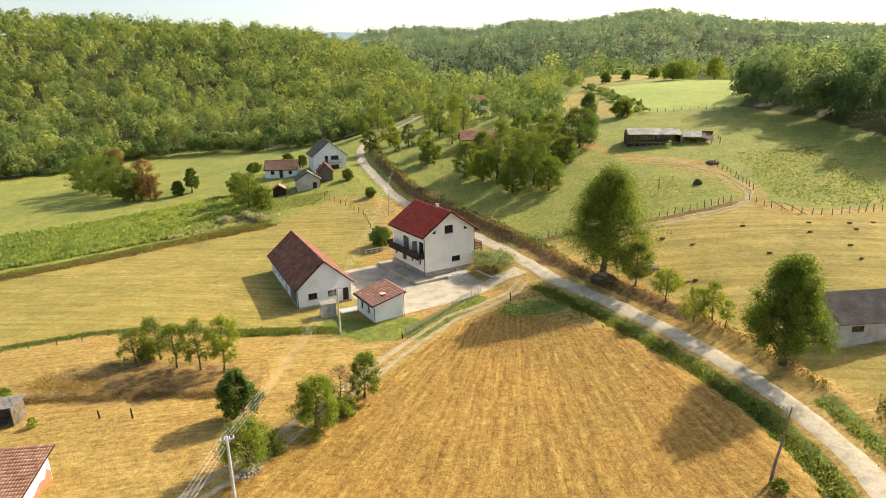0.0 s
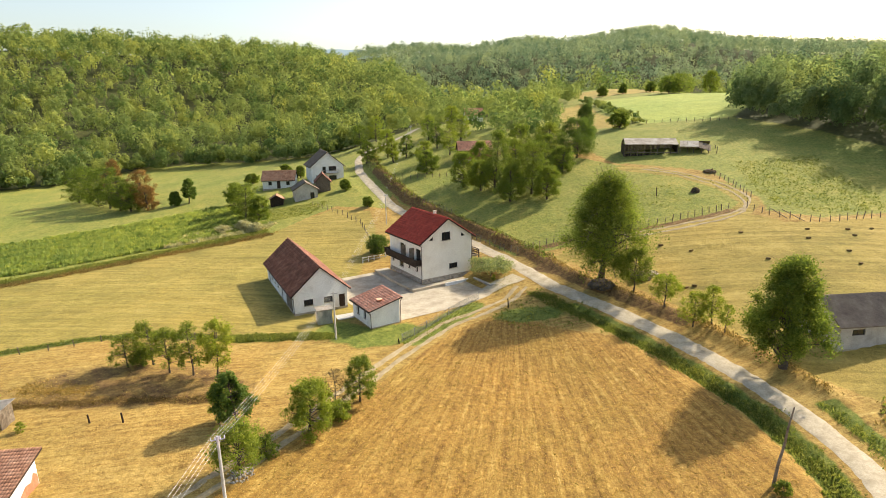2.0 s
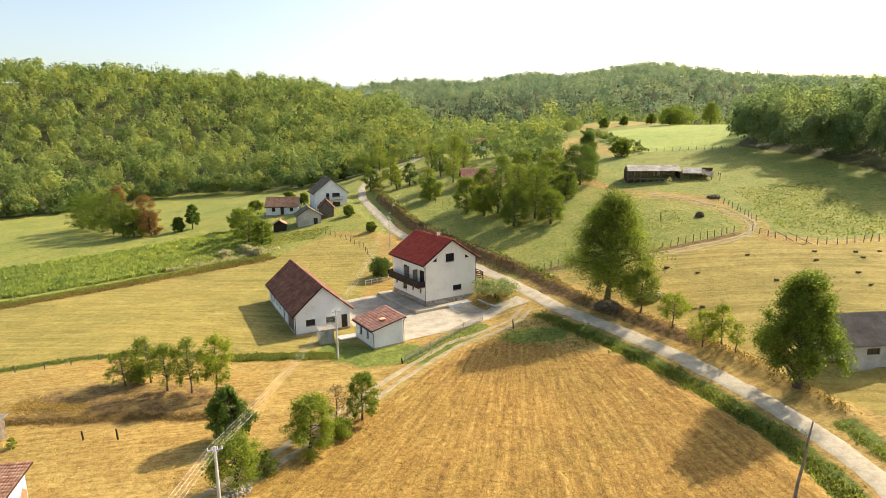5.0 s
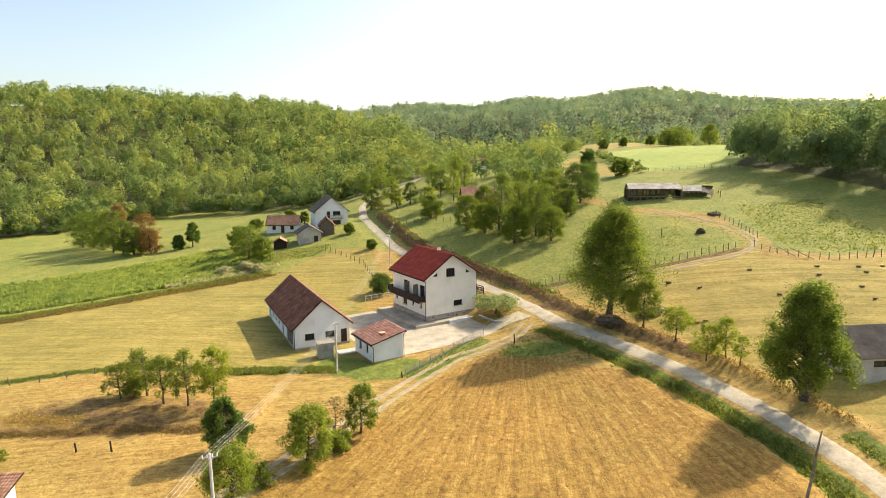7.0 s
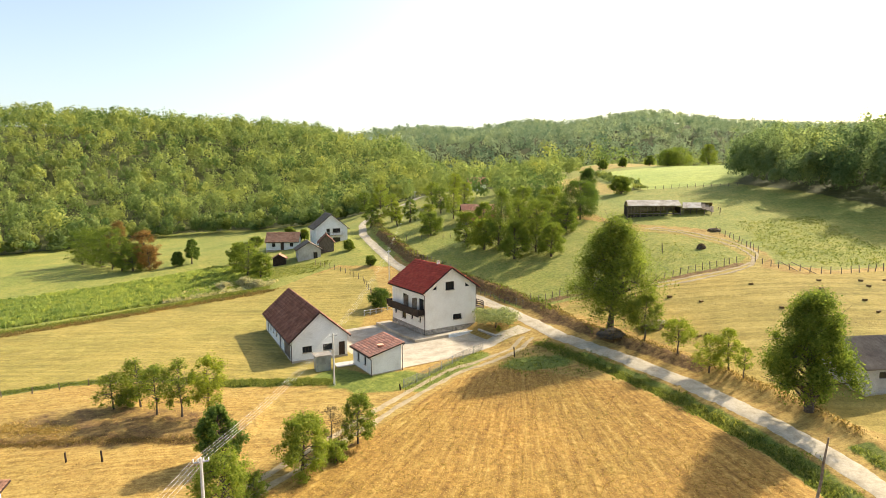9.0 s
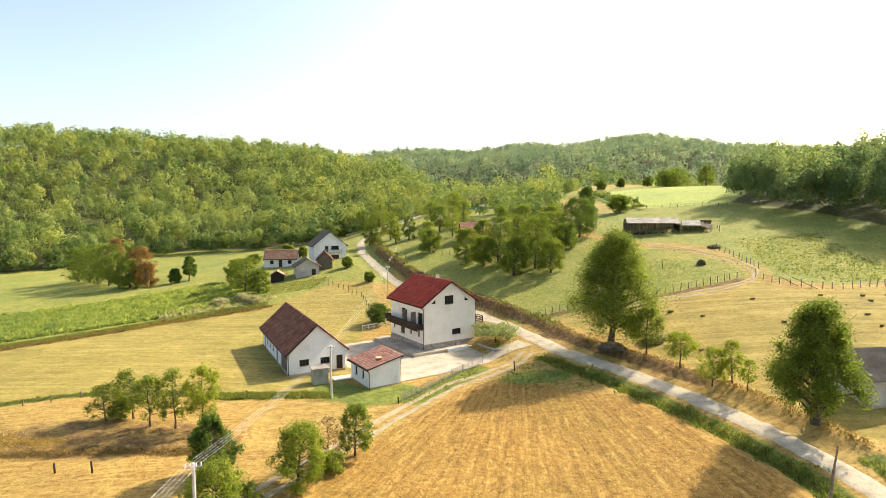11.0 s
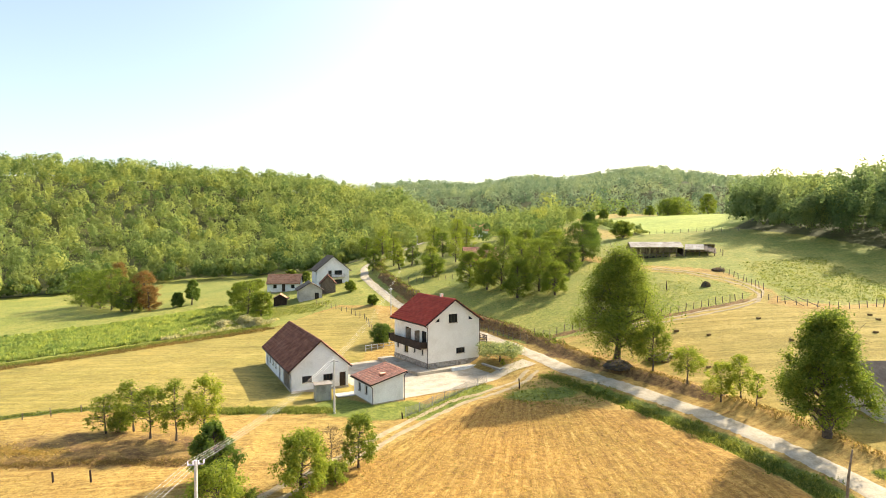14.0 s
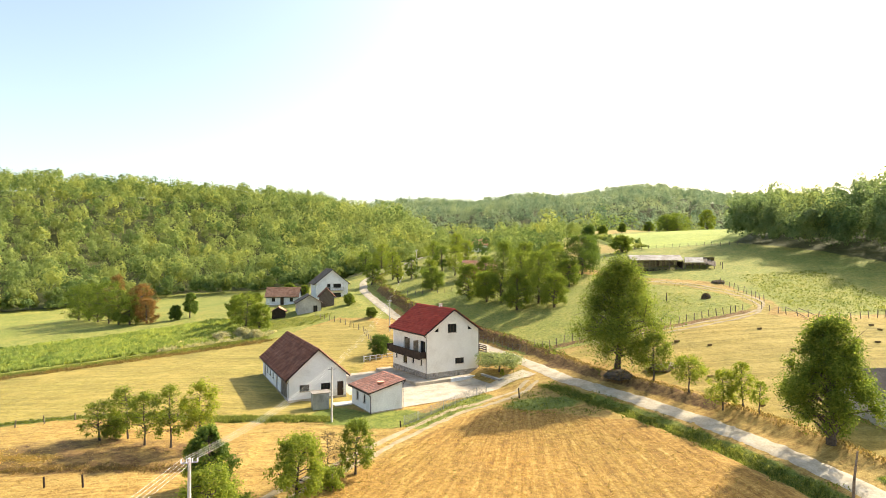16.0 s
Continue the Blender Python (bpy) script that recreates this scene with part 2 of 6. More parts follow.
def ground_material():
    """Stubble, mown grass, meadow and earth, mixed by the land-cover weights of the sheet."""
    m, nt, b = material("ground_cover", 0.95)
    big, mid, fine = noise_fac(nt, 0.05, 6), noise_fac(nt, 0.45, 6, 0.7), noise_fac(nt, 6.0, 5, 0.75)
    sep = nt.nodes.new("ShaderNodeSeparateXYZ")
    nt.links.new(nt.nodes.new("ShaderNodeNewGeometry").outputs["Position"], sep.inputs[0])
    dx, dy = calc(nt, "SUBTRACT", sep.outputs[0], 13.0), calc(nt, "SUBTRACT", 100.0, sep.outputs[1])
    fan = nt.nodes.new("ShaderNodeCombineXYZ")
    nt.links.new(calc(nt, "MULTIPLY", calc(nt, "ARCTAN2", dx, dy), 95.0), fan.inputs[0])
    nt.links.new(calc(nt, "MULTIPLY", calc(nt, "SQRT", calc(nt, "ADD", calc(nt, "MULTIPLY", dx, dx), calc(nt, "MULTIPLY", dy, dy))), 0.16), fan.inputs[1])
    rows_a = nt.nodes.new("ShaderNodeTexNoise")
    rows_a.inputs["Scale"].default_value, rows_a.inputs["Detail"].default_value, rows_a.inputs["Roughness"].default_value = 0.9, 5, 0.68
    nt.links.new(fan.outputs[0], rows_a.inputs["Vector"])
    rows_a = rows_a.outputs[0]
    rows_b = noise_fac(nt, 1.0, 4, 0.6, (14.0, 0.8, 5.0), radians(-8))
    cov = {}
    for nm in ("cover_a", "cover_b"):
        at = nt.nodes.new("ShaderNodeAttribute")
        at.attribute_name = nm
        sp = nt.nodes.new("ShaderNodeSeparateColor")
        nt.links.new(at.outputs["Color"], sp.inputs[0])
        cov[nm] = (*sp.outputs[:3], at.outputs["Alpha"])
    jitter = calc(nt, "MULTIPLY", calc(nt, "SUBTRACT", mid, 0.5), 0.9)

    def weight(sock):
        x = nt.nodes.new("ShaderNodeMapRange")
        x.inputs[1].default_value, x.inputs[2].default_value = 0.38, 0.62
        nt.links.new(calc(nt, "ADD", sock, jitter), x.inputs[0])
        return x.outputs[0]

    patchy = noise_fac(nt, 0.16, 5, 0.7)
    grit = noise_fac(nt, 1.7, 6, 0.8)
    streak = noise_fac(nt, 1.0, 5, 0.7, (5.0, 0.35, 2.0), radians(14))
    swath = noise_fac(nt, 1.0, 3, 0.6, (30.0, 1.1, 5.0), radians(-14))
    base = ramp(nt, blend(nt, 0.5, blend(nt, 0.5, patchy, grit), streak), ((0.33, (0.15, 0.078, 0.02)), (0.43, (0.275, 0.168, 0.045)), (0.53, (0.37, 0.25, 0.072)), (0.64, (0.47, 0.335, 0.115)), (0.78, (0.24, 0.2, 0.045))))
    stub = ramp(nt, blend(nt, 0.4, rows_a, grit), ((0.35, (0.155, 0.08, 0.02)), (0.44, (0.245, 0.136, 0.031)), (0.53, (0.33, 0.196, 0.047)), (0.61, (0.42, 0.272, 0.077)), (0.69, (0.57, 0.41, 0.155))))
    mown = ramp(nt, blend(nt, 0.55, patchy, rows_b), ((0.33, (0.185, 0.15, 0.038)), (0.47, (0.263, 0.211, 0.052)), (0.58, (0.336, 0.262, 0.07)), (0.7, (0.42, 0.325, 0.105))))
    mead = ramp(nt, blend(nt, 0.6, patchy, grit), ((0.33, (0.105, 0.15, 0.028)), (0.46, (0.19, 0.213, 0.043)), (0.56, (0.258, 0.248, 0.058)), (0.7, (0.34, 0.29, 0.085))))
    clover = ramp(nt, blend(nt, 0.5, patchy, grit), ((0.33, (0.2, 0.255, 0.05)), (0.5, (0.275, 0.325, 0.07)), (0.7, (0.35, 0.39, 0.105))))
    lush = ramp(nt, blend(nt, 0.5, mid, grit), ((0.35, (0.085, 0.115, 0.018)), (0.5, (0.145, 0.175, 0.03)), (0.65, (0.215, 0.225, 0.05))))
    hay = ramp(nt, blend(nt, 0.6, patchy, swath), ((0.33, (0.18, 0.145, 0.033)), (0.46, (0.275, 0.21, 0.05)), (0.56, (0.345, 0.26, 0.067)), (0.7, (0.44, 0.34, 0.105))))
    earth = ramp(nt, grit, ((0.3, (0.085, 0.046, 0.018)), (0.5, (0.165, 0.098, 0.038)), (0.7, (0.26, 0.17, 0.06))))
    # dark forest floor; shade in the gaps between crowns is put into this colour
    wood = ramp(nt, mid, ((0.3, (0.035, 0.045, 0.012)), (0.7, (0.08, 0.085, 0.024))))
    col = base
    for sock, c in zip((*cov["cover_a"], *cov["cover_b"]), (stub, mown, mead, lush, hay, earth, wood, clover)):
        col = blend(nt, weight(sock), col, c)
    g = ramp(nt, blend(nt, 0.5, fine, grit), ((0.32, (0.5, 0.48, 0.45)), (0.5, (1, 1, 1)), (0.66, (1.45, 1.42, 1.35))))
    col = blend(nt, 1.0, col, g, "MULTIPLY")
    patch = ramp(nt, big, ((0.3, (0.85, 0.92, 0.85)), (0.5, (1, 1, 1)), (0.7, (1.12, 1.06, 1.0))))
    nt.links.new(blend(nt, 1.0, col, patch, "MULTIPLY"), b.inputs["Base Color"])
    bump(nt, b, blend(nt, 0.5, fine, rows_a), 0.9, 0.18)
    return m


M_GROUND = ground_material()
M_GRAVEL = surface("road_gravel", (0.34, 0.285, 0.19), (0.47, 0.40, 0.285), (0.56, 0.49, 0.37), 0.9, 7, 0.95, relief=0.7)
M_RUT = surface("track_dust", (0.26, 0.20, 0.11), (0.36, 0.285, 0.165), (0.44, 0.36, 0.225), 1.2, 7, 0.95, relief=0.7)
M_CONCRETE = surface("concrete", (0.30, 0.255, 0.185), (0.43, 0.375, 0.285), (0.52, 0.46, 0.36), 0.55, 5, 0.9)
M_PLASTER = surface("cream_plaster", (0.74, 0.70, 0.60), (0.82, 0.79, 0.70), (0.85, 0.82, 0.74), 0.5, 12, 0.9, relief=0.15)
M_WHITE = surface("white_plaster", (0.64, 0.63, 0.60), (0.80, 0.80, 0.78), (0.85, 0.85, 0.83), 0.45, 9, 0.9, relief=0.15)
M_BLOCK = surface("grey_block", (0.36, 0.33, 0.29), (0.48, 0.45, 0.40), (0.58, 0.55, 0.50), 0.8, 10, 0.95)
M_STONE = surface("plinth_stone", (0.16, 0.14, 0.12), (0.34, 0.31, 0.27), (0.48, 0.45, 0.40), 3.0, 14, 0.9, piece=0.25)
M_TILE_RED = surface("red_roof_tile", (0.33, 0.04, 0.024), (0.46, 0.062, 0.034), (0.53, 0.095, 0.052), 0.9, 9, 0.6, piece=0.1)
M_TILE_BROWN = surface("brown_roof_tile", (0.13, 0.055, 0.036), (0.215, 0.09, 0.058), (0.31, 0.15, 0.10), 0.8, 9, 0.8, piece=0.22)
M_TILE_ORANGE = surface("orange_roof_tile", (0.62, 0.26, 0.16), (0.76, 0.36, 0.23), (0.80, 0.45, 0.31), 0.9, 9, 0.8, piece=0.1)
M_TILE_OLD = surface("weathered_roof_tile", (0.30, 0.15, 0.09), (0.48, 0.25, 0.155), (0.58, 0.36, 0.24), 1.2, 9, 0.9)
M_SLATE = surface("grey_roof_sheet", (0.12, 0.095, 0.075), (0.185, 0.152, 0.122), (0.26, 0.22, 0.18), 0.8, 8, 0.85)
M_ZINC = surface("weathered_metal_sheet", (0.16, 0.13, 0.10), (0.30, 0.27, 0.23), (0.46, 0.44, 0.40), 0.5, 5, 0.7, 0.1)
M_DARKWOOD = surface("dark_stained_wood", (0.018, 0.012, 0.009), (0.035, 0.022, 0.016), (0.06, 0.04, 0.03), 2, 20, 0.7)
M_GREYWOOD = surface("weathered_wood", (0.10, 0.075, 0.05), (0.19, 0.15, 0.11), (0.28, 0.24, 0.19), 2.5, 20, 0.9, piece=0.25)
M_BARK = surface("bark", (0.05, 0.04, 0.03), (0.10, 0.08, 0.06), (0.16, 0.13, 0.10), 3, 18, 0.95, relief=0.8)
M_GLASS = material("window_glass", 0.08)[0]
M_GLASS.node_tree.nodes["Principled BSDF"].inputs["Base Color"].default_value = (0.02, 0.022, 0.024, 1)
M_GLASS.node_tree.nodes["Principled BSDF"].inputs["Specular IOR Level"].default_value = 0.5
M_FRAME = surface("dark_window_frame", (0.03, 0.018, 0.012), (0.05, 0.03, 0.02), (0.07, 0.045, 0.03), 2, 20, 0.6)
M_METAL = surface("painted_metal", (0.25, 0.26, 0.26), (0.38, 0.39, 0.39), (0.5, 0.5, 0.5), 1, 12, 0.5, 0.6)
M_GUTTER = surface("brown_gutter", (0.05, 0.03, 0.025), (0.08, 0.05, 0.04), (0.11, 0.07, 0.05), 2, 12, 0.5)
M_POLE = surface("pole_concrete", (0.42, 0.40, 0.36), (0.55, 0.53, 0.49), (0.64, 0.62, 0.58), 2, 15, 0.9)
M_MESH = surface("dull_fence_wire", (0.14, 0.14, 0.13), (0.20, 0.20, 0.185), (0.27, 0.265, 0.25), 2, 15, 0.8)
M_WIRE = surface("aluminium_wire", (0.45, 0.44, 0.4), (0.55, 0.54, 0.5), (0.65, 0.64, 0.6), 2, 15, 0.5, 0.5)
M_BALE = surface("hay_bale", (0.12, 0.075, 0.03), (0.22, 0.14, 0.06), (0.32, 0.22, 0.10), 4, 25, 0.95, relief=0.9)
M_BRICK = surface("bare_brick", (0.30, 0.12, 0.07), (0.42, 0.18, 0.10), (0.50, 0.26, 0.16), 2, 14, 0.9)
M_LEAF = leaf_material("leaf_green", (0.10, 0.148, 0.03), (0.155, 0.212, 0.044), (0.225, 0.275, 0.066), 0.6)
M_LEAF_LIGHT = leaf_material("leaf_yellow_green", (0.16, 0.215, 0.036), (0.23, 0.285, 0.052), (0.30, 0.345, 0.078), 0.6)
M_LEAF_DARK = leaf_material("leaf_dark", (0.075, 0.125, 0.03), (0.105, 0.165, 0.04), (0.145, 0.205, 0.054), 0.55)
M_LEAF_PALE = leaf_material("leaf_pale", (0.15, 0.20, 0.10), (0.23, 0.29, 0.15), (0.36, 0.40, 0.24), 0.4)
M_LEAF_DRY = leaf_material("leaf_dry", (0.12, 0.085, 0.045), (0.18, 0.13, 0.07), (0.25, 0.19, 0.11), 0.3)
M_LEAF_RUST = leaf_material("leaf_rust", (0.19, 0.115, 0.045), (0.26, 0.152, 0.062), (0.32, 0.205, 0.09), 0.5)
M_WEED_PALE = leaf_material("pale_weed", (0.32, 0.31, 0.17), (0.45, 0.43, 0.27), (0.58, 0.55, 0.38), 0.4)
M_FOREST = leaf_material("forest_leaf", (0.212, 0.27, 0.094), (0.242, 0.3, 0.106), (0.275, 0.33, 0.12), 0.54, through_=(1.28, 1.22, 0.88))
M_WOOD = leaf_material("shady_wood_leaf", (0.175, 0.235, 0.105), (0.205, 0.268, 0.124), (0.24, 0.302, 0.145), 0.55, through_=(1.2, 1.22, 0.95))
# far forest leaf, paler and bluer: distance haze is put into its colour
M_LEAF_HAZED = leaf_material("hazed_forest_leaf", (0.225, 0.285, 0.18), (0.245, 0.305, 0.195), (0.268, 0.328, 0.212), 0.48, through_=(1.12, 1.16, 0.98))
M_CORN = leaf_material("corn_leaf", (0.25, 0.315, 0.09), (0.29, 0.355, 0.108), (0.345, 0.4, 0.135), 0.5)
M_GRASS = leaf_material("grass_blade", (0.12, 0.155, 0.036), (0.19, 0.22, 0.058), (0.28, 0.295, 0.10), 0.5)
M_STRAW = leaf_material("dry_grass_blade", (0.30, 0.205, 0.07), (0.40, 0.28, 0.105), (0.54, 0.41, 0.18), 0.45)
M_BRUSH = leaf_material("brush_blade", (0.16, 0.115, 0.045), (0.24, 0.17, 0.07), (0.33, 0.25, 0.11), 0.4)


# ---- ground sheet ----
def spread(fine_lo, fine_hi, step, lo, hi, grow=1.09):
    v = list(np.arange(fine_lo, fine_hi + 1e-6, step))
    s, a = step, v[-1]
    while a < hi:
        s *= grow
        a += s
        v.append(a)
    s, a = step, v[0]
    while a > lo:
        s *= grow
        a -= s
        v.insert(0, a)
    return np.array(v)


def soft(d, w=0.6):
    return np.clip(0.5 + d / (2 * w), 0, 1)


def make_ground():
    xs, ys = spread(-72, 76, 0.7, -4600, 4600), spread(28, 150, 0.7, -2500, 4900)
    X, Y = np.meshgrid(xs, ys)
    Z = height(X, Y)
    rng = np.random.default_rng(3)
    near = (np.abs(X) < 120) & (Y < 220) & (Y > 0)
    road, track, farm = line_dist(ROAD, X, Y), line_dist(TRACK, X, Y), line_dist(FARM_TRACK, X, Y)
    # ditch and bank beside the road, and a terrace edge in the garden
    east = np.interp(Y, [p[1] for p in ROAD], [p[0] for p in ROAD])
    side = X - east
    bank = np.exp(-((side - 4.6) / 1.1) ** 2) * ease((Y - 44) / 10) * (1 - ease((Y - 170) / 20))
    cut = (1 - ease((np.abs(side) - 2.2) / 2.6)) * ease((Y - 100) / 15) * (1 - ease((Y - 165) / 20))
    Z = Z + bank * 0.9 * np.where(Y > 98, 1.5, 0.8) - cut * 0.5
    ditch = np.exp(-((side + 3.6) / 1.1) ** 2) * ease((Y - 30) / 10) * (1 - ease((Y - 72) / 6))
    Z = Z - ditch * 0.55
    terrace = ease((Y - 51.5 - 0.06 * (X + 30)) / 0.8) * (X < -18) * ease((X + 60) / 6)
    Z = Z + near * 0.05 * rng.standard_normal(Z.shape) + 0.25 * terrace * (1 - ease((Y - 58) / 8))
    uu, vv = 0.8368 * (X + 2.5) + 0.5476 * (Y - 86), -0.5476 * (X + 2.5) + 0.8368 * (Y - 86)
    flat = ease((np.minimum.reduce([uu + 19, 9.5 - uu, vv + 14, 15 - vv])) / 4.0)
    Z = Z * (1 - flat)
    nx, ny = len(xs), len(ys)
    co = np.stack([X, Y, Z], -1).reshape(-1, 3)
    i = (np.arange(ny - 1)[:, None] * nx + np.arange(nx - 1)).ravel()
    quads = np.stack([i, i + 1, i + nx + 1, i + nx], -1)
    me = mesh_from("ground", co, quads)
    a = np.zeros((ny, nx, 4), np.float32)
    c = np.zeros((ny, nx, 4), np.float32)
    stub = soft(inside(STUBBLE, X, Y))
    mown = soft(inside(MOWN, X, Y), 0.8)
    past = np.maximum(soft(inside(PASTURE, X, Y)), soft(inside(SLOPE_FIELD, X, Y), 1.5))
    north = soft(Y - np.interp(X, (-140, -75, -53, -36, -30, -25, -15), (72, 94, 108.7, 118, 128, 134, 130)), 1.0) * (X < -12)
    mead = np.maximum.reduce([past, north, soft(Y - 165, 4.0), (X > 78) * soft(Y - 90)])
    # lush ellipse at (12.5, 73.8): ditch green, plus walnut shadow as darker cover
    verge = np.maximum.reduce([soft(1.25 - np.abs(side + 3.2), 0.7) * (Y > 25) * (Y < 76), soft(1.0 - np.abs(side - 3.2), 0.6) * (Y > 30) * (Y < 50), soft(inside(CORN, X, Y)), soft(0.9 - line_dist([(-60, 60), (-44.5, 66.6), (-36, 68), (-24.2, 66.3), (-13.1, 67.9)], X, Y), 0.6), soft(2.6 - line_dist([(-4, 69), (-9, 67.3), (-13, 69.5)], X, Y), 1.2), soft(2.2 - np.hypot((X - 12.5) / 2.2, Y - 73.8), 1.0), soft(1.6 - line_dist([(-3, 67.2), (5, 77.6)], X, Y), 0.8)])
    hayf = soft(inside(HAYFIELD, X, Y))
    bare = np.maximum(soft(1.5 - np.abs(side - 4.3), 0.7) * (Y > 66) * (Y < 165), 0.75 * soft(0.8 - np.abs(Y - 51.6 - 0.06 * (X + 30)), 0.6) * (X < -19) * (X > -52))
    bare = np.maximum(bare, 0.9 * soft(0.75 - line_dist([(50.8, 99.2), (46, 97.7), (39.3, 96.8), (34.7, 96.8), (27, 97.4), (19.2, 96.8), (13.5, 94.8)], X, Y), 0.5))
    bare = np.maximum(bare, 0.85 * soft(1.0 - line_dist([(15.2, 88.6), (18, 86.6), (22, 80.5), (27, 73)], X, Y), 0.7))
    bare = np.maximum(bare, 0.56 * soft(1 - np.hypot((X + 31) / 15, (Y - 54.8) / 5.5), 0.35) + 0.0)
    worn = np.maximum(soft(1.7 - farm, 0.7), 0.0)
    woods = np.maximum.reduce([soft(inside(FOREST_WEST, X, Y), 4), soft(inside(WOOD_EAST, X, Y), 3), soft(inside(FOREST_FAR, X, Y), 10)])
    a[..., 0], a[..., 1], a[..., 2], a[..., 3] = stub, mown, mead * (1 - stub), verge
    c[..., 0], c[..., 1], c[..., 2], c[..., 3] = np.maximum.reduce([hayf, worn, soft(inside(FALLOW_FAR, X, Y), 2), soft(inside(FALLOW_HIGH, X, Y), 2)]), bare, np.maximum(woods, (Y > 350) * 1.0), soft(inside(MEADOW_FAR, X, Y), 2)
    for nm, arr in (("cover_a", a), ("cover_b", c)):
        at = me.color_attributes.new(nm, "FLOAT_COLOR", "POINT")
        at.data.foreach_set("color", arr.ravel())
    me.materials.append(M_GROUND)
    me.polygons.foreach_set("use_smooth", np.ones(len(quads), bool))
    return tagged(new("ground", me), "rolling farmland with golden stubble, mown hay and green meadow", "ground", kind="structure")


def mesh_from(name, co, quads):
    """A mesh from vertex places and quads (or triangles), made in one go."""
    me = bpy.data.meshes.new(name)
    k = quads.shape[1]
    me.vertices.add(len(co))
    me.vertices.foreach_set("co", np.ascontiguousarray(co, dtype=np.float32).ravel())
    me.loops.add(quads.size)
    me.loops.foreach_set("vertex_index", np.ascontiguousarray(quads, dtype=np.int32).ravel())
    me.polygons.add(len(quads))
    me.polygons.foreach_set("loop_start", np.arange(0, quads.size, k, dtype=np.int32))
    me.update(calc_edges=True)
    return me


GROUND = make_ground()


def lie(x, y):
    """The height of the sheet itself at a plan place."""
    hit, place, _, _ = GROUND.ray_cast(Vector((x, y, 500)), Vector((0, 0, -1)))
    return place.z if hit else hz(x, y)


def strip(name, line, width, mat, label, lift=0.05, wobble=0.25, seed=1, lanes=None):
    """A lane laid over the ground along a line, with ragged edges."""
    rng = np.random.default_rng(seed)
    pts = np.array(line, float)
    seg = np.r_[0, np.cumsum(np.hypot(*np.diff(pts, axis=0).T))]
    s = np.arange(0, seg[-1], 0.6)
    # rounded through the corner points
    fine = np.stack([np.interp(s, seg, pts[:, 0]), np.interp(s, seg, pts[:, 1])], -1)
    for _ in range(14):
        fine[1:-1] = (fine[:-2] + 2 * fine[1:-1] + fine[2:]) / 4
    d = np.gradient(fine, axis=0)
    n = np.stack([d[:, 1], -d[:, 0]], -1) / np.linalg.norm(d, axis=1)[:, None]
    across = np.linspace(-1, 1, 9)
    wl = width / 2 + wobble * np.convolve(rng.standard_normal(len(s) + 4), np.ones(5) / 2.2, "valid")
    wr = width / 2 + wobble * np.convolve(rng.standard_normal(len(s) + 4), np.ones(5) / 2.2, "valid")
    co = []
    for i, p in enumerate(fine):
        for u in across:
            q = p + n[i] * u * (wr[i] if u > 0 else wl[i])
            co.append((q[0], q[1], lie(q[0], q[1]) + lift * (1 - 0.9 * u ** 6)))
    k = len(across)
    j = (np.arange(len(s) - 1)[:, None] * k + np.arange(k - 1)).ravel()
    me = mesh_from(name, np.array(co), np.stack([j, j + k, j + k + 1, j + 1], -1)[:, ::-1])
    me.polygons.foreach_set("use_smooth", np.ones(len(me.polygons), bool))
    me.materials.append(mat)
    return tagged(new(name, me), label, "road", kind="structure")


PASTURE_TRACK = [(24, 95.6), (33, 95.0), (39.3, 95.0), (47.3, 95.9), (52.5, 98.5), (55.4, 103), (55.9, 108), (54.6, 114), (50.4, 122.9), (45, 129)]
for k in (-0.75, 0.75):
    strip("track", [(x + 0.3 * k, y + k) for x, y in PASTURE_TRACK[:5]] + [(x + k, y + 0.3 * k) for x, y in PASTURE_TRACK[5:]], 0.6, M_RUT, "pale wheel rut crossing the pasture", 0.05, 0.08, seed=int(21 + k * 4))
strip("road", ROAD, 2.35, M_GRAVEL, "pale gravel country road winding past the farm", 0.09, 0.07)
for k in (-0.75, 0.75):
    tl = [(x + k * 0.85, y - k * 0.5) for x, y in TRACK]
    strip("track", tl, 0.7, M_RUT, "pale wheel rut of a grassy farm track", 0.05, 0.05, seed=int(5 + k * 4))


# ---- foliage ----
def cards(centres, sizes, normals, rng, tones=None, aspect=0.62, axis=None):
    """Leaf sprays: one bent quad (two facing triangles) per place; axis: the way of the long side, where it is known."""
    n = len(centres)
    r = rng.standard_normal((n, 3)) if axis is None else axis
    t = np.cross(normals, r) if axis is None else axis
    t /= np.linalg.norm(t, axis=1)[:, None] + 1e-9
    b = np.cross(normals, t)
    t, b = t * sizes[:, None], b * (sizes * aspect)[:, None]
    fold = normals * (sizes * 0.25)[:, None]
    co = np.stack([centres - t, centres - b + fold, centres + t, centres + b + fold], 1).reshape(-1, 3)
    return co, np.arange(4 * n).reshape(n, 4), (np.repeat(tones, 4) if tones is not None else None)


def leaf_mesh(name, co, quads, tone, mat):
    me = mesh_from(name, co, quads)
    if tone is not None:
        me.attributes.new("tone", "FLOAT", "POINT").data.foreach_set("value", tone.astype(np.float32))
    me.materials.append(mat)
    return me


